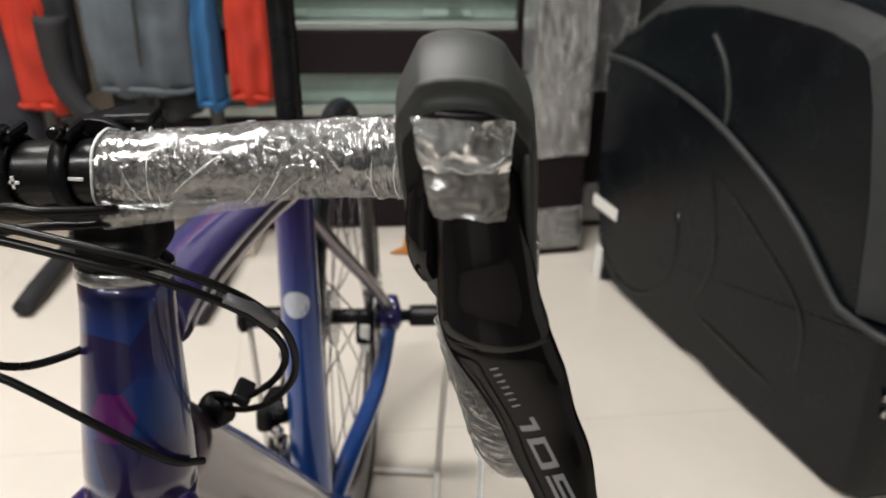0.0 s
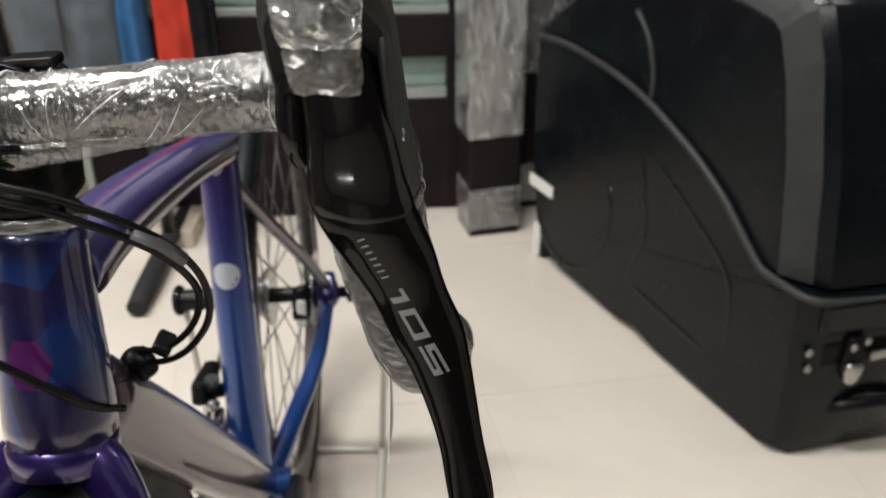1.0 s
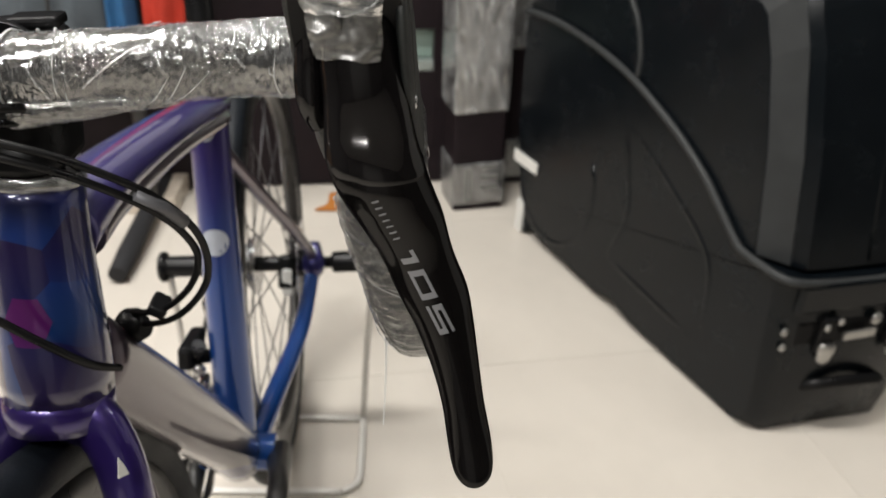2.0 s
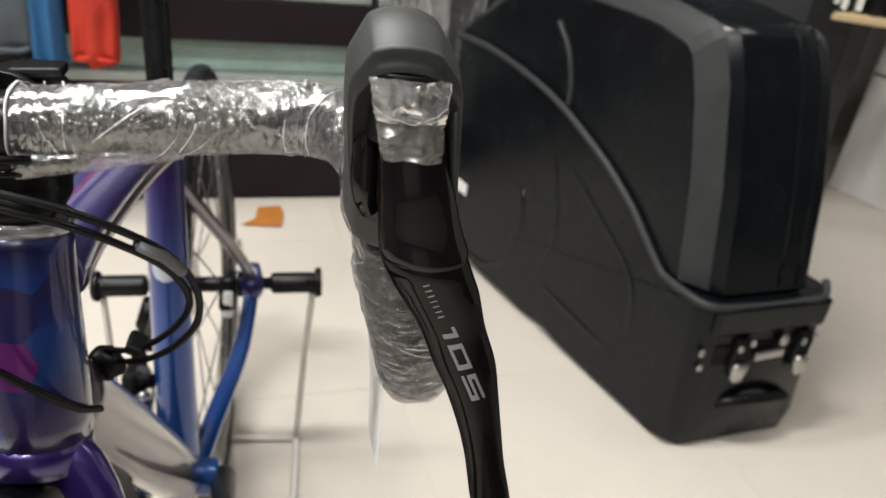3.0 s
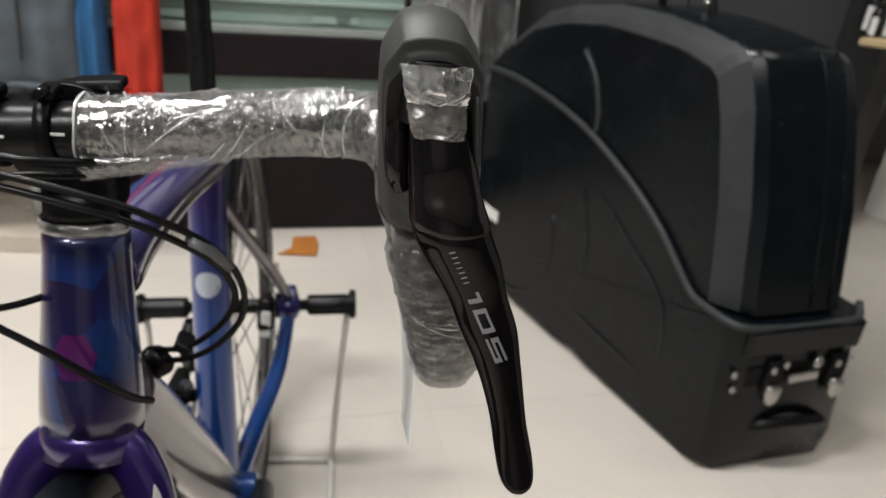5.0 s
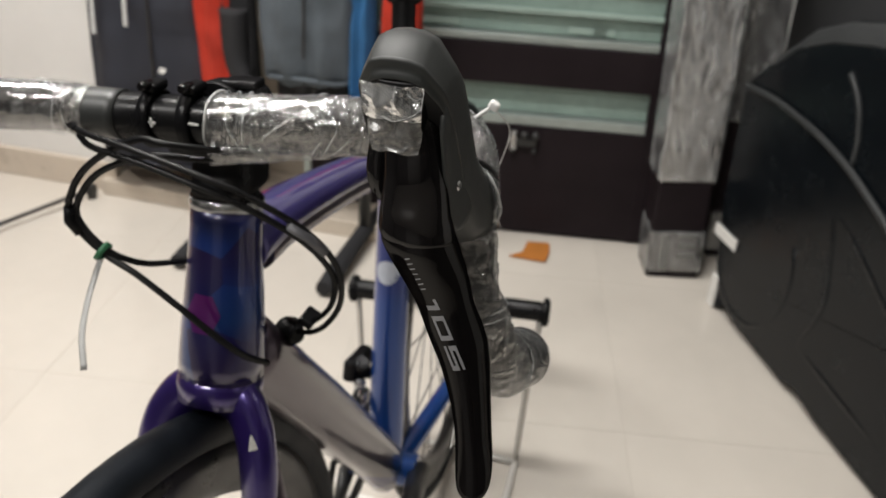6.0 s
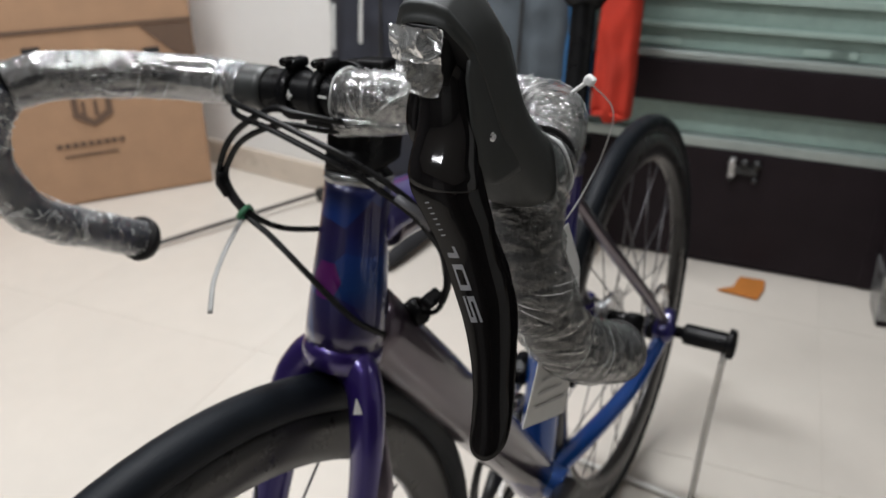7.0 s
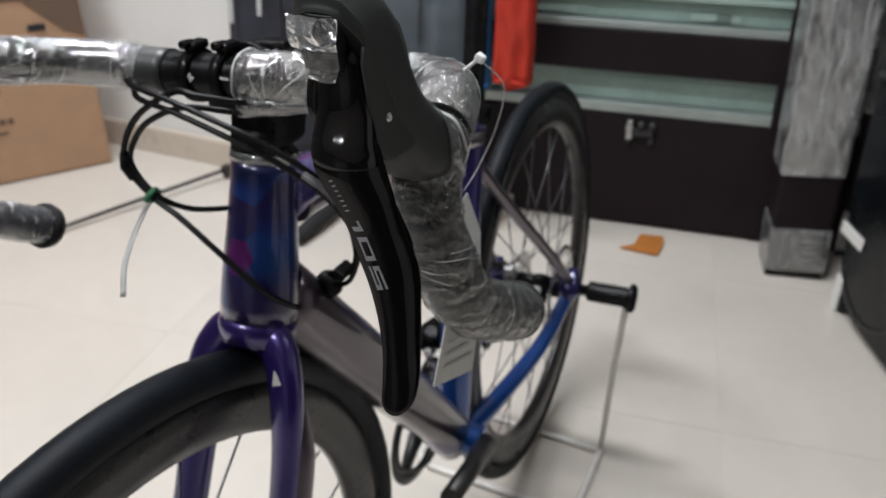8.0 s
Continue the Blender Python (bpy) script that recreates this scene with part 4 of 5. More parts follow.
def wheel(name, centre, steer):
    """Tyre with a deep rim, hub and spokes, its axle along x."""
    to_axle = frame_to(centre, AXLE) if steer is None else steer @ frame_to(centre, (1, 0, 0))
    R, tr = (0.3195, 0.0135) if steer is None else (0.334, 0.0165)
    prof = [(R + tr * math.cos(a), tr * 1.02 * math.sin(a)) for a in [2 * math.pi * k / 16 for k in range(16)]]
    tyre = bpart(name, lathe(prof, to_axle, 96, True), TYRE, None, "black road tyre on a deep dark rim")
    rim = [(r + R - 0.334, w) for r, w in ((0.320, 0.011), (0.320, -0.011), (0.306, -0.0125), (0.29, -0.011), (0.276, -0.006), (0.274, 0.0), (0.276, 0.006), (0.29, 0.011), (0.306, 0.0125))]
    bpart("rim", lathe(rim, to_axle, 96, True), RIM, tyre)
    bpart("hub", lathe([(0.008, -0.055), (0.02, -0.05), (0.021, -0.032), (0.012, -0.026), (0.012, 0.026), (0.021, 0.032), (0.02, 0.05), (0.008, 0.055)], to_axle, 28), SATIN, tyre)
    spoke = to_mesh("spoke", lathe([(0.0011, 0.0), (0.0011, 0.262)], None, 6), STEEL_DARK)
    for k in range(24):
        a = 2 * math.pi * k / 24
        side = 0.028 if k % 2 else -0.028
        start = Vector((0.02 * math.cos(a + (0.9 if k % 4 < 2 else -0.9)), 0.02 * math.sin(a + (0.9 if k % 4 < 2 else -0.9)), side))
        end = Vector((0.277 * math.cos(a), 0.277 * math.sin(a), 0.0))
        m = to_axle @ frame_to(start, end - start)
        piece("spoke", spoke, tyre, Matrix.Translation(-BIKE.location) @ m)
    disc = [(0.07, -0.0009), (0.07, 0.0009), (0.054, 0.0009), (0.054, -0.0009)]
    d = lathe(disc, to_axle @ Matrix.Translation((0, 0, 0.046)), 48, True)
    bpart("brake_disc", d, STEEL, tyre, "steel brake disc")
    return tyre, to_axle


STEEL_DARK = surface("spoke_steel", (0.12, 0.12, 0.125), 0.35, 0.8, 0.1, 50)
fw, fa = wheel("front_wheel", FRONT, STEER)
rw, ra = wheel("rear_wheel", REAR, None)
CRANKGREY = surface("crank_grey", (0.05, 0.048, 0.047), 0.35, 0.7, 0.15, 40)
# cassette, chainring, derailleurs
for i in range(7):
    bpart("sprocket", lathe([(0.022 + 0.0045 * i, -0.05 + 0.0045 * i), (0.022 + 0.0045 * i, -0.0485 + 0.0045 * i)], ra, 32), STEEL, rw)
crank = bpart("chainring", lathe([(0.088, -0.049), (0.088, -0.046), (0.07, -0.046), (0.07, -0.049)], frame_to(BB, (1, 0, 0)), 48, True), GUNMETAL, None, "dark chainring")
for k in range(4):
    a = radians(45 + 90 * k)
    bpart("spider_arm", sweep([BB + Vector((-0.049, 0.012 * math.cos(a), 0.012 * math.sin(a))), BB + Vector((-0.05, 0.075 * math.cos(a), 0.075 * math.sin(a)))], [0.012, 0.007], 10), GUNMETAL, crank)
bpart("crank_arm", sweep([BB + Vector((-0.062, 0, 0)), BB + Vector((-0.068, 0.08, -0.03)), BB + Vector((-0.072, 0.16, -0.06))], [0.016, 0.012, 0.012], 14), GUNMETAL)
bpart("crank_arm", sweep([BB + Vector((0.05, 0, 0)), BB + Vector((0.058, -0.07, 0.02)), BB + Vector((0.064, -0.15, 0.045))], [0.016, 0.0125, 0.012], 14), CRANKGREY)
fd = bpart("front_derailleur", block(0.018, 0.07, 0.03, 0.006, Matrix.Translation(Vector((-0.0311, 0.362, 0.4254))) @ pose(0, 0, 0, -14, 0, 0)), SATIN, None, "black front derailleur with a bright bolt")
bpart("arm", sweep([Vector((-0.0164, 0.3712, 0.407)), Vector((-0.0238, 0.3482, 0.4236)), Vector((-0.0164, 0.339, 0.4466))], 0.009, 12), SATIN, fd)
bpart("bolt", lathe([(0.008, 0), (0.0075, 0.006), (0.003, 0.008)], frame_to(Vector((-0.0182, 0.3362, 0.4144)), (0.1, -1, 0.3)), 18), STEEL, fd)
bpart("clamp_plate", block(0.012, 0.02, 0.022, 0.004, Matrix.Translation(Vector((-0.0164, 0.3454, 0.385)))), STEEL, fd)
rd = bpart("rear_derailleur", sweep([(-0.07, 0.66, 0.325), (-0.078, 0.655, 0.285), (-0.075, 0.66, 0.235)], [0.012, 0.016, 0.012], 14), SATIN)
for p in ((-0.06, 0.648, 0.285), (-0.06, 0.665, 0.215)):
    bpart("jockey_wheel", lathe([(0.022, -0.003), (0.022, 0.003)], frame_to(p, (1, 0, 0)), 20), SATIN, rd)
caliper = bpart("rear_caliper", block(0.022, 0.045, 0.05, 0.007, pose(0.052, 0.585, 0.392, -30, 0, 0)), SATIN, None, "black rear brake caliper with white tape")
bpart("tape_scrap", block(0.014, 0.004, 0.04, 0.003, pose(0.054, 0.56, 0.39, -10, 0, 0)), WHITEPL, caliper)
bpart("chain", sweep(smooth_path([BB + Vector((-0.047, -0.02, 0.088)), (-0.045, 0.5, 0.375), (-0.04, 0.64, 0.385), (-0.04, 0.69, 0.35), (-0.055, 0.67, 0.30), (-0.058, 0.64, 0.25), (-0.052, 0.5, 0.2), BB + Vector((-0.047, 0.02, -0.088)), BB + Vector((-0.047, -0.085, 0.0)), BB + Vector((-0.047, -0.02, 0.088))], 8), 0.0035, 8), GUNMETAL)

# grips of the stand on the axle
for s in (1, -1):
    p0 = REAR + AXLE * (0.068 * s)
    x = AXLE * s
    peg = bpart("axle_peg", lathe([(0.009, 0), (0.009, 0.024), (0.0155, 0.026), (0.0165, 0.03), (0.0165, 0.085), (0.0155, 0.09), (0.0155, 0.092), (0.0225, 0.093), (0.0235, 0.096), (0.0235, 0.1), (0.02, 0.103)], frame_to(p0, x), 28), SATIN, None, "black rubber axle peg")

# ---------- handlebar ----------
X0 = 0.006


TOPS = [(0.006, -0.011, 0.8865), (0.05, -0.010, 0.8905), (0.10, -0.009, 0.8960), (0.14, -0.012, 0.9005), (0.165, -0.024, 0.9035), (0.180, -0.048, 0.9030), (0.1875, -0.078, 0.8985)]
DROP = [(0.1875, -0.078, 0.8985), (0.190, -0.094, 0.890), (0.193, -0.102, 0.868), (0.198, -0.1035, 0.850), (0.2045, -0.0975, 0.825), (0.2115, -0.079, 0.7955), (0.217, -0.052, 0.777), (0.221, -0.025, 0.7635)]
LEFT_TOPS = [(-0.06, -0.011, 0.8820), (-0.10, -0.014, 0.8825), (-0.14, -0.037, 0.8865), (-0.158, -0.075, 0.8935), (-0.168, -0.110, 0.8985), (-0.178, -0.136, 0.895)]
LEFT_DROP = [(-0.178, -0.136, 0.895), (-0.184, -0.151, 0.872), (-0.189, -0.151, 0.836), (-0.193, -0.128, 0.796), (-0.196, -0.086, 0.767), (-0.199, -0.040, 0.738)]
full = LEFT_TOPS[::-1] + TOPS
bar = bpart("handlebar", sweep(smooth_path(full, 8), 0.0158, 24), BARBLACK, None, "black drop handlebar")


def crinkle(amp, fine, seed, pitch):
    """Folds of stretched film: tight across the bar, long round it, with a few slack patches."""
    def f(i, a, p):
        d = i * pitch
        swirl = d * 1000 / 5.5 + 0.9 * math.sin(a + seed)
        n1 = noise.noise(Vector((d * 45, math.cos(a) * 0.9 + seed, math.sin(a) * 0.9)))
        n2 = 1 - abs(noise.noise(Vector((swirl * fine, math.cos(a) * 1.3, math.sin(a) * 1.3 + seed)))) * 2.2
        n3 = noise.noise(Vector((swirl * 2.3, math.cos(a) * 5, math.sin(a) * 5 + seed)))
        loose = 0.35 + 0.65 * max(0, min(1, 0.5 + 1.6 * n1))
        return amp * (0.55 * n1 + loose * (0.5 * n2 + 0.22 * n3))
    return f


def wrapped(pts, n, seed, parent, r_tape=0.0176, r_wrap=0.0186, amp=0.0012, film=WRAP, tape=TAPE):
    path = smooth_path(pts, n)
    bpart("bar_tape", sweep(path, r_tape, 24, wobble=lambda i, a, p: 0.0005 * math.sin((p.x + p.z - p.y) * 330)), tape, parent, "dark bar tape")
    fine = smooth_path(pts, n * 3)
    pitch = sum((q - p).length for p, q in zip(fine, fine[1:])) / len(fine)
    wrap = bpart("film_wrap", sweep(fine, r_wrap, 60, wobble=crinkle(amp, 0.8, seed, pitch), cap=False), film, parent, "crinkled clear packing film")
    rng = random.Random(int(seed * 10))
    for k in range(max(6, int(len(fine) * pitch / 0.007))):
        i0 = rng.randint(2, int(len(fine) * 0.8))
        a0, turn, climb = rng.uniform(0, 6.28), rng.uniform(0.4, 1.8), rng.uniform(-14, 22)
        strand = []
        for q in range(22):
            f = q / 21
            idx = min(len(fine) - 2, max(1, int(i0 + climb * f)))
            tan = (fine[idx + 1] - fine[idx - 1]).normalized()
            side = tan.cross(Vector((0.3, 0.2, 1))).normalized()
            nrm = side.cross(tan)
            a = a0 + turn * f
            rr = r_wrap + amp * 0.75 + 0.0006 * noise.noise(Vector((q * 0.5, seed, k)))
            strand.append(fine[idx].lerp(fine[idx + 1], min(1, abs(climb * f) % 1)) + side * rr * math.cos(a) + nrm * rr * math.sin(a))
        th = rng.uniform(0.00010, 0.00030) * (0.6 if film is DROPWRAP else 1.0)
        bpart("crease", sweep(strand, [th * (0.3 + math.sin(math.pi * q / 21)) for q in range(22)], 6), CREASE, wrap, "bright fold of film")
    return wrap


wrapped([(0.012, -0.011, 0.8870), (0.03, -0.0105, 0.8887)] + TOPS[1:], 10, 3.0, bar)
wrapped(DROP, 10, 9.0, bar, amp=0.0023, film=DROPWRAP)
wrapped([(-0.078, -0.012, 0.8820)] + LEFT_TOPS[1:], 10, 5.0, bar, r_tape=0.0162, r_wrap=0.0171, amp=0.0010)
wrapped(LEFT_DROP, 10, 7.0, bar, r_tape=0.0143, r_wrap=0.0151, amp=0.0018, film=LEFTWRAP, tape=NAVYTAPE)
for p, q in ((DROP[-1], DROP[-2]), (LEFT_DROP[-1], LEFT_DROP[-2])):
    bpart("end_plug", lathe([(0.0185, -0.004), (0.0195, 0.0), (0.018, 0.005), (0.012, 0.0075)], frame_to(p, Vector(p) - Vector(q)), 28), TAPE, bar)
# loose skirt of film below the bar and the pale folds where it ends
bpart("film_skirt", sweep(smooth_path([(0.013, -0.020, 0.8705), (0.03, -0.021, 0.8725), (0.06, -0.019, 0.8765), (0.09, -0.017, 0.8805)], 10), [0.009 - 0.00018 * i for i in range(31)], 20, wobble=crinkle(0.0016, 1.0, 2.0, 0.0026)), WRAP, bar)
bpart("film_fold", sweep([Vector((0.0125, -0.011, 0.8870)) + Vector((0.0004 * math.sin(5 * a), 0.0200 * math.cos(a), 0.0200 * math.sin(a))) for a in [2 * math.pi * k / 40 for k in range(41)]], 0.0007, 6), WRAPEDGE, bar)
# computer mount: two clamp bands with bolts and a bridge
for bx in (-0.032, -0.004):
    c = Vector((bx, -0.011, 0.8865 + 0.08 * (bx - X0)))
    band = bpart("clamp_band", lathe([(0.0165, -0.0045), (0.0192, -0.0035), (0.0192, 0.0035), (0.0165, 0.0045)], frame_to(c, (1, 0, 0.08)), 36, True), SATIN, bar, "black mount clamp band")
    bpart("clamp_lug", block(0.010, 0.018, 0.007, 0.0025, Matrix.Translation(c + Vector((0, 0.001, 0.0212)))), SATIN, band)
    bpart("clamp_bolt", lathe([(0.0032, 0), (0.0032, 0.010), (0.0022, 0.0115)], frame_to(c + Vector((0, -0.003, 0.0232)), (0, -1, 0.1)), 16), GLOSS, band)
bpart("mount_bridge", block(0.026, 0.016, 0.006, 0.002, pose(0.015, 0.018, 0.9045, 0, -4.6, 0)), SATIN, bar)
c = Vector((-0.026, -0.0272, 0.8865))
for sx, sz in ((0.006, 0.0014), (0.0014, 0.006)):
    bpart("mark", block(sx, 0.0008, sz, 0, Matrix.Translation(c)), WHITEPL, bar, "small white plus mark")
bpart("mark", block(0.008, 0.0008, 0.0014, 0, Matrix.Translation(Vector((0.003, -0.0270, 0.8895)))), WHITEPL, bar, "small white minus mark")
# Bare bar left of the clamps, its grey light put into the colour.
bpart("grey_sheath", sweep(line((-0.085, -0.0125, 0.8815), (-0.055, -0.011, 0.8825), 4), 0.0166, 24), BARGREY, bar)
# stem and spacers
stem = bpart("stem", sweep(smooth_path([(0, 0.003, 0.8860), (0, 0.020, 0.8845), (0, 0.036, 0.880), (0, 0.05, 0.878)], 5), [0.023] * 16, 24, 0.9), SATIN, None, "black stem")
bpart("spacer", loft([rounded(-0.0225, 0.0225, y0, y0 + 0.062, z, 2.6, 32) for y0, z in ((-0.012, 0.8305), (-0.0115, 0.834), (-0.009, 0.844), (-0.008, 0.8445), (-0.0075, 0.851), (-0.004, 0.861), (0.0, 0.876))]), SATIN, stem)
bpart("stem_underside", loft([rounded(-0.03, 0.022, -0.02, 0.04, z, 3, 28) for z in (0.863, 0.867, 0.874)]), SATIN, stem)

# ---------- brake and shift lever ----------


def xmid(z):
    return 0.1795 + (0.98 - z) * 0.10


HOOD = [((-0.080, 0.906), (-0.081, 0.874), 0.0165, 0.0), ((-0.086, 0.911), (-0.087, 0.873), 0.0192, 0.0), ((-0.096, 0.9195), (-0.095, 0.876), 0.0205, 0.0),
        ((-0.109, 0.930), (-0.104, 0.881), 0.0207, 0.1), ((-0.122, 0.942), (-0.112, 0.885), 0.0205, 0.3), ((-0.131, 0.954), (-0.119, 0.888), 0.0201, 0.4),
        ((-0.1355, 0.967), (-0.124, 0.892), 0.0198, 0.55), ((-0.139, 0.979), (-0.128, 0.896), 0.0196, 0.65), ((-0.1435, 0.9885), (-0.131, 0.900), 0.0195, 0.72),
        ((-0.150, 0.9940), (-0.134, 0.904), 0.0193, 0.72), ((-0.158, 0.9945), (-0.137, 0.908), 0.0191, 0.72), ((-0.166, 0.9920), (-0.139, 0.911), 0.0189, 0.72), ((-0.1715, 0.9880), (-0.1395, 0.913), 0.0187, 0.72)]
FACET = [(0.0, 1.0), (0.28, 0.992), (0.50, 0.962), (0.58, 0.935), (0.90, 0.70), (0.955, 0.62), (0.985, 0.45), (1.0, 0.2), (1.0, -0.2), (0.99, -0.55), (0.95, -0.75), (0.82, -0.92), (0.55, -0.985), (0.25, -1.0)]


def faceted(top, bottom, hw, crisp):
    """A hood ring that passes from a round outline to one with flat sides and a chamfered crown."""
    ring = []
    for u0, v0 in FACET + [(-u, v) for u, v in FACET[::-1] if u > 0]:
        a = math.atan2(v0, u0)
        c, w = math.cos(a), math.sin(a)
        u = u0 * crisp + (1 - crisp) * math.copysign(abs(c) ** (2 / 2.4), c)
        v = v0 * crisp + (1 - crisp) * math.copysign(abs(w) ** (2 / 2.4), w)
        f = (v + 1) / 2
        y, z = bottom[0] + (top[0] - bottom[0]) * f, bottom[1] + (top[1] - bottom[1]) * f
        ring.append(Vector((xmid(z) + hw * u, y, z)))
    return ring


hood_bm = loft([faceted(*row) for row in HOOD])
for e in hood_bm.edges:
    e.smooth = e.calc_face_angle(0) < radians(50)
hood = bpart("lever_hood", hood_bm, RUBBER, None, "matt black rubber lever hood")
lip_rings = [faceted(t, b, hw, 0.8) for t, b, hw in (((-0.1712, 0.9881), (-0.1395, 0.913), 0.01865), ((-0.1722, 0.9879), (-0.140, 0.9135), 0.01875), ((-0.1730, 0.9868), (-0.1405, 0.9142), 0.0184), ((-0.1722, 0.9850), (-0.1408, 0.9150), 0.0179), ((-0.1728, 0.9826), (-0.142, 0.916), 0.0176), ((-0.1742, 0.9812), (-0.1435, 0.917), 0.0174), ((-0.1738, 0.9804), (-0.144, 0.9185), 0.0170))]
bpart("hood_lip", loft(lip_rings, cap=False), RUBBER, hood, "raised lip round the mouth of the hood")
bpart("hood_mouth", loft([lip_rings[-1], faceted((-0.168, 0.9800), (-0.145, 0.921), 0.0162, 1.0), faceted((-0.146, 0.979), (-0.136, 0.928), 0.0145, 1.0)]), SATIN, hood, "dark mouth of the hood")
lobe = [(0.1722, -0.150, 0.966), (0.1703, -0.157, 0.955), (0.1697, -0.162, 0.944), (0.1704, -0.164, 0.935), (0.1726, -0.163, 0.928)]
bpart("bracket_side", sweep(smooth_path(lobe, 8), [0.0024 + 0.0022 * math.sin(math.pi * min(1, 0.12 + 0.8 * i / 32)) for i in range(33)], 18), GLOSS, hood, "glossy black side of the lever bracket")
CHEEK = [(0.9735, -0.160, -0.140), (0.970, -0.1665, -0.136), (0.960, -0.1700, -0.132), (0.950, -0.1690, -0.130), (0.940, -0.1685, -0.128), (0.930, -0.1680, -0.127), (0.922, -0.1660, -0.127), (0.9165, -0.1610, -0.128), (0.9135, -0.154, -0.130)]
bpart("bracket_cheek", loft([rounded(xmid(z) + 0.0135, xmid(z) + 0.0181, yf, yb, z, 3.0, 36) for z, yf, yb in CHEEK]), RUBBER, hood, "matt black cheek of the lever bracket")
bracket = bpart("bracket", loft([rounded(0.1690, 0.1905, -0.1740, -0.150, z, 3.5) for z in (0.957, 0.9585, 0.966, 0.974, 0.978, 0.9795)]), SATIN, hood)
for xs in (0.1715, 0.1790):
    bpart("bracket_slot", block(0.0028, 0.003, 0.007, 0.0008, pose(xs, -0.1742, 0.9645)), SATIN, bracket)
HEAD = [(0.968, 0.1742, 0.1915, -0.166, -0.1543), (0.9625, 0.1728, 0.1938, -0.1698, -0.1546), (0.957, 0.1727, 0.1956, -0.1713, -0.156), (0.949, 0.1732, 0.197, -0.1727, -0.1571), (0.941, 0.174, 0.1992, -0.1758, -0.1578), (0.934, 0.1745, 0.2012, -0.1804, -0.1591),
        (0.928, 0.1748, 0.203, -0.185, -0.1607), (0.922, 0.1755, 0.2054, -0.1876, -0.1628), (0.917, 0.1780, 0.2056, -0.1862, -0.1630), (0.912, 0.1825, 0.2045, -0.182, -0.165)]
BL = [(0.929, 0.1815, 0.200, -0.176, -0.160), (0.9245, 0.1775, 0.2035, -0.1845, -0.160), (0.919, 0.1764, 0.2060, -0.1878, -0.1606), (0.912, 0.1795, 0.2090, -0.1876, -0.1623), (0.905, 0.184, 0.212, -0.1870, -0.1642), (0.892, 0.1921, 0.2159, -0.1865, -0.1661), (0.878, 0.1982, 0.2216, -0.1883, -0.1640), (0.866, 0.2044, 0.2244, -0.1904, -0.1640),
      (0.852, 0.2104, 0.227, -0.1935, -0.1698), (0.839, 0.2146, 0.2294, -0.1976, -0.1755), (0.827, 0.2171, 0.2324, -0.2026, -0.1838), (0.820, 0.219, 0.233, -0.2065, -0.1895), (0.8165, 0.2215, 0.231, -0.206, -0.1925), (0.8147, 0.2245, 0.2285, -0.203, -0.196)]


def dense(rows, n):
    """Smooth rows between the given ones."""
    out = []
    for i in range(len(rows) - 1):
        p0, p1, p2, p3 = rows[max(i - 1, 0)], rows[i], rows[i + 1], rows[min(i + 2, len(rows) - 1)]
        for k in range(n):
            s = k / n
            out.append(tuple(0.5 * ((2 * b) + (c - a) * s + (2 * a - 5 * b + 4 * c - d) * s * s + (3 * b - a - 3 * c + d) * s ** 3) for a, b, c, d in zip(p0, p1, p2, p3)))
    out.append(rows[-1])
    return out


lever_head = bpart("lever_head", loft([rounded(x0, x1, yf, yb, z, 2.1, 44) for z, x0, x1, yf, yb in dense(HEAD, 5)]), GLOSS, hood, "glossy black lever head")
blade_bm = loft([rounded(x0, x1, yf, yb, z, 2.3, 40) for z, x0, x1, yf, yb in dense(BL, 5)])
blade_bm.faces.ensure_lookup_table()
from mathutils.bvhtree import BVHTree
blade_tree = BVHTree.FromBMesh(blade_bm)
blade = bpart("lever_blade", blade_bm, BLADE, hood, "glossy black brake lever blade")
bpart("shift_paddle", loft([rounded(x0, x1, yf, yb, z, 2.6, 28) for z, x0, x1, yf, yb in dense([(0.925, 0.186, 0.197, -0.168, -0.157), (0.905, 0.1915, 0.203, -0.170, -0.158), (0.89, 0.1975, 0.210, -0.172, -0.1575), (0.877, 0.203, 0.215, -0.174, -0.1565), (0.866, 0.2075, 0.2165, -0.176, -0.1595), (0.85, 0.2125, 0.218, -0.180, -0.1675)], 4)]), GLOSS, hood, "black shift paddle behind the blade")
bpart("pivot_cap", lathe([(0.0021, -0.003), (0.0021, 0.0004), (0.0014, 0.0008)], frame_to((0.2020, -0.157, 0.935), (1, -0.2, 0.05)), 20), STEEL, hood, "small bright pivot pin")


def on_blade(x, z, lift):
    hit = blade_tree.ray_cast(Vector((x, -0.4, z)), Vector((0, 1, 0)))
    if hit[0] is None:
        return blade_tree.find_nearest(Vector((x, -0.19, z)))[0]
    return Vector((x, hit[0].y - lift, z))


ALONG = Vector((0.463, 0, -0.886)).normalized()
ACROSS = Vector((0.886, 0, 0.463)).normalized()
ORG = Vector((0.1974, 0, 0.8974))


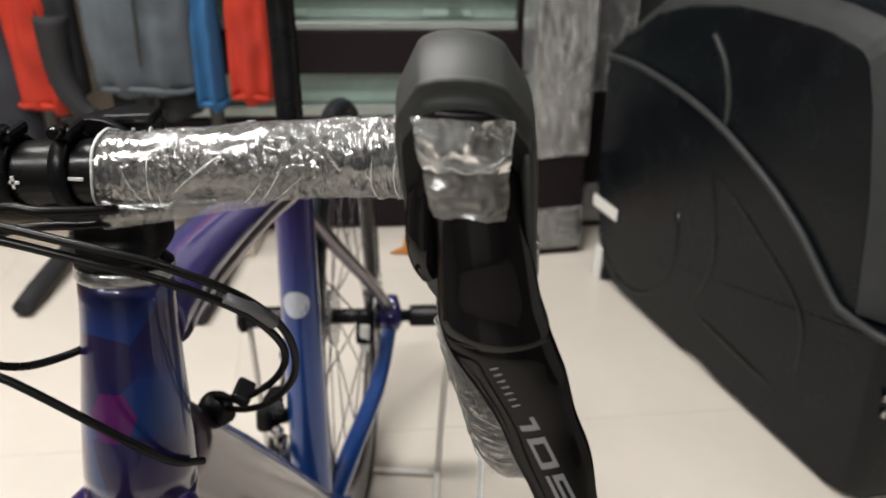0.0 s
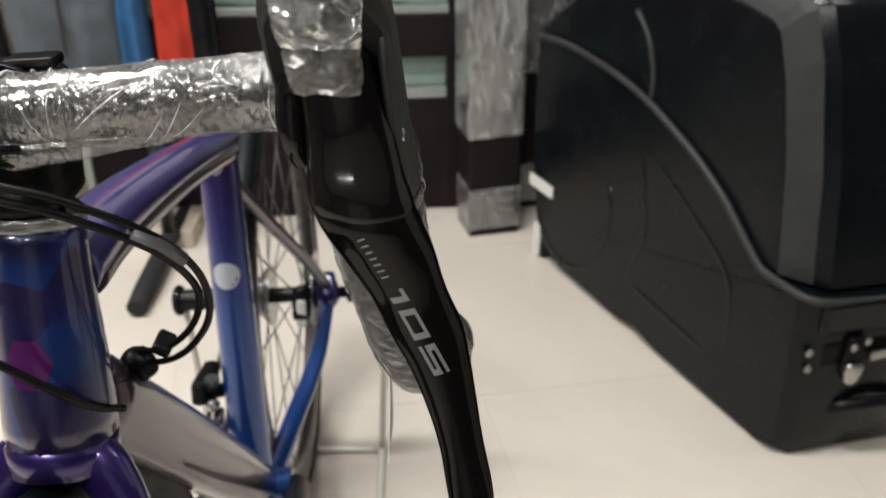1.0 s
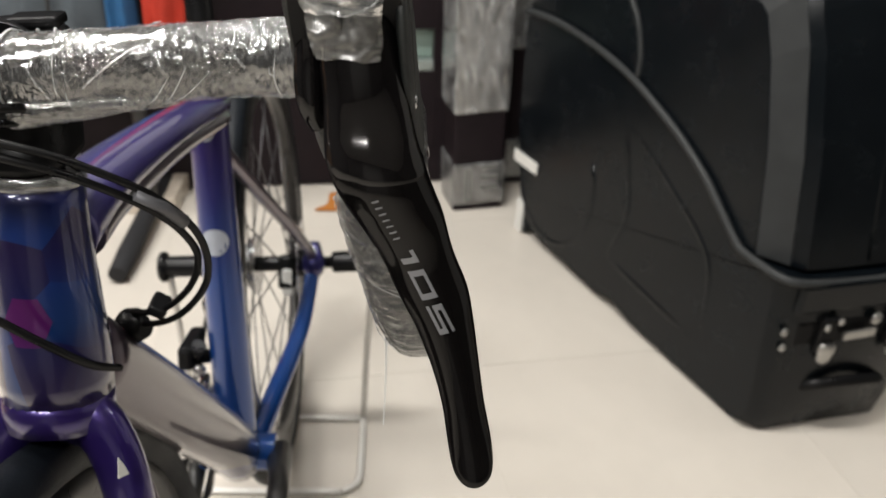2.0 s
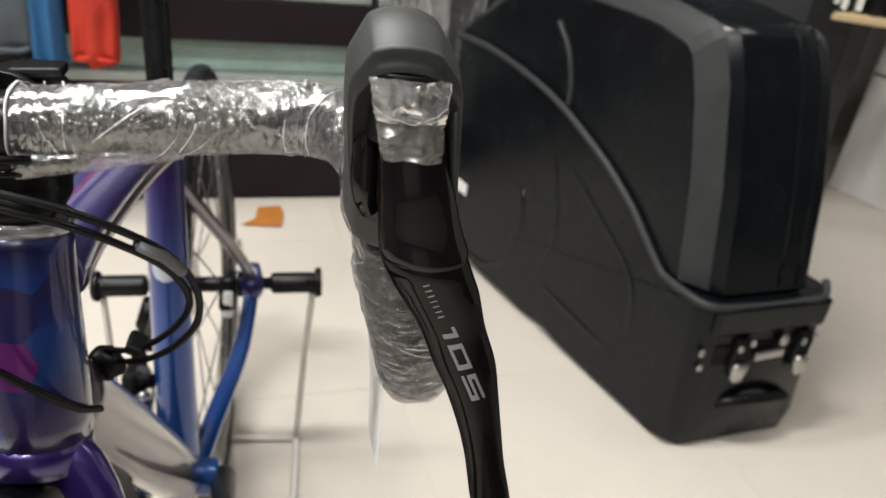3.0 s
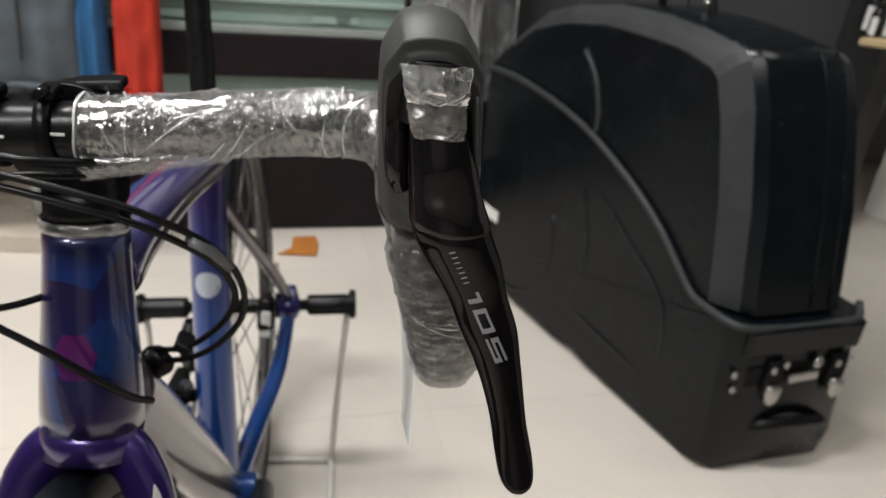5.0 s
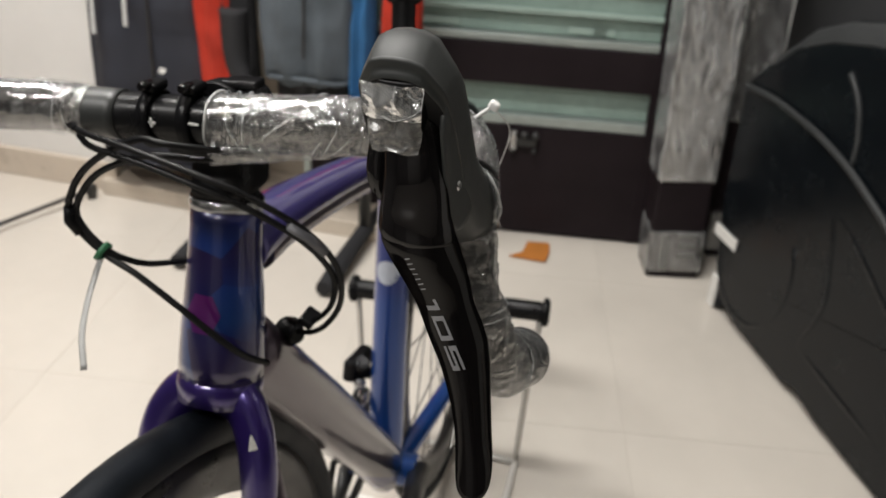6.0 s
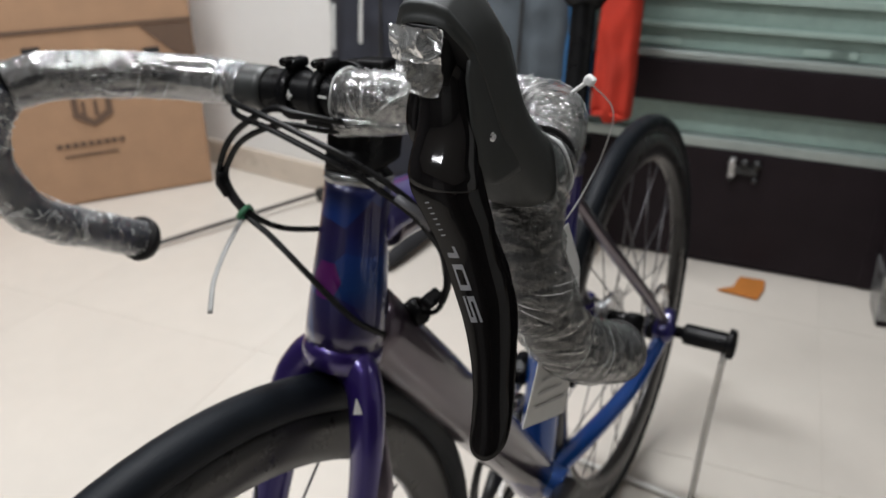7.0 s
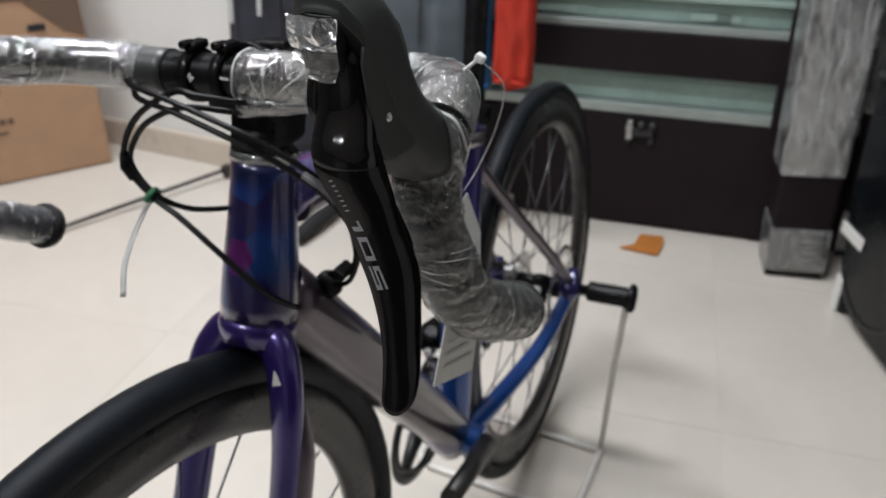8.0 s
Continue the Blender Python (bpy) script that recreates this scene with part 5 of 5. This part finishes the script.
def print_on_blade(name, quad, parent, label=""):
    """A printed patch that follows the blade: quad of (along, across) corners."""
    bm = bmesh.new()
    (a0, b0), (a1, b1), (a2, b2), (a3, b3) = quad
    nu, nv = 8, 5
    grid = []
    for i in range(nu + 1):
        u = i / nu
        row = []
        for j in range(nv + 1):
            v = j / nv
            s = (a0 * (1 - u) + a3 * u) * (1 - v) + (a1 * (1 - u) + a2 * u) * v
            w = (b0 * (1 - u) + b3 * u) * (1 - v) + (b1 * (1 - u) + b2 * u) * v
            p = ORG + ALONG * s + ACROSS * w
            row.append(bm.verts.new(on_blade(p.x, p.z, 0.0002)))
        grid.append(row)
    for r0, r1 in zip(grid, grid[1:]):
        for j in range(nv):
            bm.faces.new((r0[j], r0[j + 1], r1[j + 1], r1[j])).smooth = True
    return bpart(name, bm, PRINT, parent, label)


H, W, T = 0.0050, 0.0110, 0.0022


def bar_quad(s0, s1, w0, w1, lean=0.22):
    return [(s0 + lean * w0, w0), (s0 + lean * w1, w1), (s1 + lean * w1, w1), (s1 + lean * w0, w0)]


def numeral(rects, s0):
    root = None
    for r in rects:
        ob = print_on_blade("numeral" if root is None else "stroke", bar_quad(s0 + r[0], s0 + r[1], r[2], r[3]), root or blade, "pale grey printed numeral" if root is None else "")
        root = root or blade


TB = 0.0010
numeral([(0.0028, 0.0028 + T, 0, H), (0.0, 0.0028, H - TB * 1.2, H)], 0.0)
numeral([(0, T, 0, H), (W - T, W, 0, H), (T, W - T, 0, TB), (T, W - T, H - TB, H)], 0.0078)
numeral([(0, W, 0, TB), (W - T, W, TB, H * 0.58), (0, W - T, H * 0.58 - TB, H * 0.58), (0, T, H * 0.58, H), (T, W, H - TB, H)], 0.0212)
# maker's mark as plain bars
for k in range(7):
    print_on_blade("print_bar", bar_quad(-0.0195 + k * 0.0024, -0.0195 + k * 0.0024 + 0.0006, 0.0012, 0.0034, 0.1), blade, "plain grey printed bar")


def film_patch(rows, seed, nx=40):
    """A crinkled sheet: rows of (z, x left, x right, y) from top to bottom."""
    rows = dense(rows, 6)
    bm = bmesh.new()
    grid = []
    for j, (z, x0, x1, y) in enumerate(rows):
        line_v = []
        for i in range(nx + 1):
            s = i / nx
            x = x0 + (x1 - x0) * s
            q = Vector((x * 260, z * 260, seed))
            bulge = -0.0012 * math.sin(math.pi * s)
            d = 0.0030 * (0.5 - abs(noise.noise(q * 0.42 + Vector((2, 7, 1))))) + 0.0014 * (0.4 - abs(noise.noise(q * 0.95 + Vector((5, 1, 2)))))
            edge = 0.0008 * noise.noise(Vector((s * 3, z * 500, seed + 3)))
            line_v.append(bm.verts.new((x + edge, y + bulge - d, z + 0.0006 * noise.noise(Vector((s * 5, seed, j * 0.2))))))
        grid.append(line_v)
    for a, b2 in zip(grid, grid[1:]):
        for i in range(nx):
            bm.faces.new((a[i], a[i + 1], b2[i + 1], b2[i])).smooth = True
    return bm


bpart("clear_tape", film_patch([(0.9796, 0.1675, 0.1915, -0.1768), (0.9762, 0.1682, 0.1917, -0.1775), (0.971, 0.1692, 0.1917, -0.1782), (0.967, 0.1705, 0.1912, -0.178)], 2.0), FILM, hood, "crinkled clear tape over the lever pivot")
bpart("clear_tape", film_patch([(0.969, 0.1702, 0.1908, -0.1768), (0.963, 0.1712, 0.1915, -0.1778), (0.958, 0.1722, 0.1918, -0.1788), (0.955, 0.174, 0.191, -0.1796)], 6.0), clear_film("matt_tape", 0.86, tint=(0.8, 0.78, 0.72), scale=40, rough=0.3, milk=0.17, strength=0.2, fold_at=(0.2, 0.7)), hood, "milky strip of tape over the lever pivot")


def crease(pts, r, parent, seed):
    """A bright folded ridge of film."""
    path = smooth_path(pts, 10)
    radii = [r * (0.25 + 0.75 * abs(noise.noise(Vector((0.22 * k, seed, 1)))) * 2) for k in range(len(path))]
    path = [p + Vector((0.0006 * noise.noise(Vector((k * 0.3, seed, 2))), 0, 0.0006 * noise.noise(Vector((k * 0.3, seed, 5))))) for k, p in enumerate(path)]
    return bpart("crease", sweep(path, radii, 8), CREASE, parent, "bright fold in the tape")


PIVOT_TAPE = [ob for ob in BIKE.children_recursive if ob.name.startswith("clear_tape")][0]
for pts, r in (([(0.1695, -0.1786, 0.9712), (0.173, -0.1796, 0.9692), (0.178, -0.18, 0.9672), (0.183, -0.1802, 0.9672), (0.1875, -0.1798, 0.969), (0.191, -0.179, 0.972)], 0.0005),
               ([(0.1915, -0.1782, 0.9795), (0.192, -0.1785, 0.977), (0.1912, -0.1788, 0.9745), (0.1915, -0.1788, 0.9715)], 0.0005), ([(0.1858, -0.1796, 0.9775), (0.1872, -0.18, 0.9765), (0.1895, -0.1796, 0.9755), (0.191, -0.179, 0.9758)], 0.0005)):
    crease(pts, r * 0.36, PIVOT_TAPE, r * 9000 + pts[0][0] * 100)
# collar of film drawn over the rear of the hood
bpart("film_collar", loft([faceted((t[0], t[1] + 0.0014), (b[0], b[1] - 0.0014), hw + 0.0013 + 0.0004 * noise.noise(Vector((k, 3, 1))), c) for k, (t, b, hw, c) in enumerate(HOOD[1:4])], cap=False), DROPWRAP, hood, "clear film drawn over the rear of the hood")
# pale edge of film round the hood's base
edge_pts = []
for k in range(49):
    a = 2 * math.pi * k / 48
    y = -0.086 - 0.016 * max(0, -math.sin(a)) ** 1.5 + 0.002 * noise.noise(Vector((a, 2, 1)))
    z = 0.895 + 0.021 * math.sin(a) + 0.002 * noise.noise(Vector((a * 2, 4, 1)))
    if math.sin(a) < 0:
        z = 0.895 + 0.0185 * math.sin(a)
    edge_pts.append((xmid(z) + 0.0205 * math.cos(a) + 0.0008 * noise.noise(Vector((a * 3, 1, 1))), y, z))
bpart("film_edge", sweep(edge_pts, [0.0009 + 0.0005 * noise.noise(Vector((0.4 * q, 3, 1))) for q in range(49)], 8), WRAPEDGE, bar, "rolled pale edge of the packing film")

# cables
def cable(name, pts, r=0.0021, mat=CABLE, label=""):
    return bpart(name, sweep(smooth_path(pts, 10), r, 12), mat, None, label)


cable("cable", [(-0.088, -0.026, 0.876), (-0.06, -0.045, 0.880), (-0.02, -0.054, 0.878), (0.02, -0.053, 0.868), (0.048, -0.045, 0.855), (0.079, -0.032, 0.831), (0.094, -0.020, 0.803), (0.094, -0.012, 0.772), (0.075, 0.01, 0.735), (0.05, 0.035, 0.705), (0.022, 0.055, 0.688)])
cable("cable", [(-0.08, -0.028, 0.870), (-0.055, -0.048, 0.873), (-0.018, -0.056, 0.8715), (0.02, -0.055, 0.8615), (0.047, -0.047, 0.8485), (0.077, -0.034, 0.825), (0.0895, -0.020, 0.799), (0.088, -0.008, 0.776), (0.072, 0.018, 0.741), (0.048, 0.038, 0.712), (0.020, 0.056, 0.697)])
bpart("cable_sleeve", sweep([(0.069, -0.0365, 0.8365), (0.080, -0.032, 0.8275), (0.089, -0.0265, 0.8155)], 0.0050, 14, 0.7), GREYSLEEVE)
bpart("cable_clip", block(0.012, 0.02, 0.007, 0.002, pose(0.048, 0.038, 0.716, 0, 30, 0)), SATIN)
bpart("cable_port", lathe([(0.012, -0.006), (0.013, 0.0), (0.009, 0.007), (0.006, 0.012)], frame_to((0.024, 0.052, 0.688), (0.9, -0.5, 0.2)), 20), SATIN)
cable("brake_hose", [(0.032, -0.016, 0.872), (0.014, -0.032, 0.8765), (-0.006, -0.045, 0.8815), (-0.0255, -0.045, 0.8815), (-0.059, -0.045, 0.862), (-0.078, -0.045, 0.840), (-0.0835, -0.045, 0.817), (-0.0628, -0.0455, 0.796), (-0.039, -0.046, 0.784), (-0.01, -0.047, 0.766), (0.012, -0.045, 0.748), (0.030, -0.036, 0.727), (0.036, -0.012, 0.705)], 0.0023)
cable("brake_hose", [(0.03, -0.014, 0.866), (0.010, -0.030, 0.868), (-0.02, -0.042, 0.8705), (-0.054, -0.043, 0.856), (-0.0725, -0.043, 0.838), (-0.079, -0.044, 0.819), (-0.061, -0.045, 0.799), (-0.042, -0.036, 0.787), (-0.028, -0.016, 0.780), (-0.016, 0.008, 0.776)], 0.0022)
bpart("cable_sleeve", sweep([(-0.082, -0.045, 0.826), (-0.084, -0.045, 0.816), (-0.077, -0.045, 0.8085)], 0.0046, 12), SATIN)
TAIL = surface("tie_grey", (0.28, 0.28, 0.27), 0.4, 0, 0.1, 80)
tie = bpart("cable_tie", lathe([(0.0062, -0.0022), (0.0072, -0.002), (0.0072, 0.002), (0.0062, 0.0022)], frame_to((-0.0625, -0.0455, 0.7965), (0.8, 0.05, -0.5)), 20, True), GREEN, None, "green cable tie")
bpart("tie_tail", sweep(smooth_path([(-0.061, -0.051, 0.794), (-0.0575, -0.063, 0.7885), (-0.052, -0.080, 0.7805), (-0.0445, -0.099, 0.7685), (-0.0343, -0.1145, 0.7545)], 6), 0.0020, 8, 0.25), TAIL, tie, "thin grey tail of the tie")

# zip tie on the bar and the hang tag
zt = bpart("zip_tie", sweep(smooth_path([(0.173, -0.024, 0.9135), (0.181, -0.026, 0.919), (0.189, -0.027, 0.926)], 6), 0.0011, 8), WHITEPL, bar, "white tag fastener")
bpart("fastener_head", block(0.006, 0.006, 0.005, 0.0015, pose(0.1905, -0.027, 0.927, 0, 30, 0)), WHITEPL, zt)

tag = thing("hang_tag", (0.191, -0.05, 0.725), "long white paper hang tag on a thin cord", "tag")
tb = []


def tag_at(f, w):
    """A point of the tag: f from foot to top, w across from -1 to 1."""
    half = 0.030 if f < 0.74 else 0.030 * (1 - 0.8 * (f - 0.74) / 0.26)
    return Vector((0.1955 - 0.0135 * f + 0.004 * math.sin(2.6 * f) + w * half * (-0.03 - 0.03 * f) + 0.0015 * math.sin(4 * f + w), -0.068 + 0.040 * f + w * half, 0.729 + 0.110 * f - 0.014 * w * (1 - f)))


for j in range(19):
    tb.append([tag_at(j / 18, w) + Vector((dt, 0, 0)) - tag.location for w, dt in ((-1, 0.0003), (0, 0.0003), (1, 0.0003), (1, -0.0003), (0, -0.0003), (-1, -0.0003))])
part("card", loft(tb, smooth=False), PAPER, tag)
cord = sweep(smooth_path([(0.1905, -0.027, 0.926), (0.197, -0.004, 0.905), (0.190, 0.004, 0.875), (0.184, -0.008, 0.852), (0.182, -0.026, 0.842)], 8), 0.0004, 6)
bmesh.ops.translate(cord, vec=-tag.location, verts=cord.verts)
part("cord", cord, WRAPEDGE, tag)
for k in range(7):
    f = 0.10 + 0.075 * k
    w1 = 0.75 - 0.3 * (k % 3)
    rows = [[tag_at(f + df, -0.7 + (w1 + 0.7) * q / 4) + Vector((0.0009 * sgn, 0, 0)) - tag.location for q in range(5)] for sgn in (1,) for df in (0.0, 0.016)]
    bars = bmesh.new()
    vs = [[bars.verts.new(p) for p in r] for r in rows]
    for q in range(4):
        bars.faces.new((vs[0][q], vs[0][q + 1], vs[1][q + 1], vs[1][q]))
    part("print_bar", bars, INK, tag)

# ---------- display stand ----------
stand = thing("bike_stand", (0.0, 0.66, 0.0), "thin pale grey wire display stand under the rear axle", "bike stand")


def spart(name, pts, r):
    b = sweep(smooth_path(pts, 6), r, 10)
    bmesh.ops.translate(b, vec=-stand.location, verts=b.verts)
    return part(name, b, STANDP, stand)


for s in (1, -1):
    spart("upright", [tuple(REAR + AXLE * (0.158 * s) + Vector((0, 0, -0.018))), (0.012 + 0.154 * s, 0.684, 0.2), (0.01 + 0.15 * s, 0.697, 0.014)], 0.0055)
    spart("side_bar", [(0.01 + 0.15 * s, 0.70, 0.0065), (0.01 + 0.15 * s, 0.6, 0.0065), (0.01 + 0.146 * s, 0.545, 0.0065), (0.01 + 0.12 * s, 0.525, 0.0065)], 0.006)
spart("cross_bar", [(-0.14, 0.697, 0.0065), (0.01, 0.697, 0.0065), (0.16, 0.697, 0.0065)], 0.006)
spart("front_bar", [(-0.11, 0.525, 0.0065), (0.01, 0.524, 0.0065), (0.13, 0.525, 0.0065)], 0.006)

# ---------- floor tiles ----------
TS = 0.60
tile_me = to_mesh("tile", block(TS - 0.0008, TS - 0.0008, 0.006, 0.0001, None, 1), FLOORM)
ta = radians(9.5)
for i in range(-6, 7):
    for j in range(-6, 6):
        u, v = 0.19 + i * TS, 0.485 + j * TS
        x, y = u * math.cos(ta) - v * math.sin(ta), u * math.sin(ta) + v * math.cos(ta)
        if -2.6 < x < 3.05 and -2.8 < y < 2.2:
            piece("tile", tile_me, ROOM, pose(x, y, -0.003, 0, 0, 9.5))
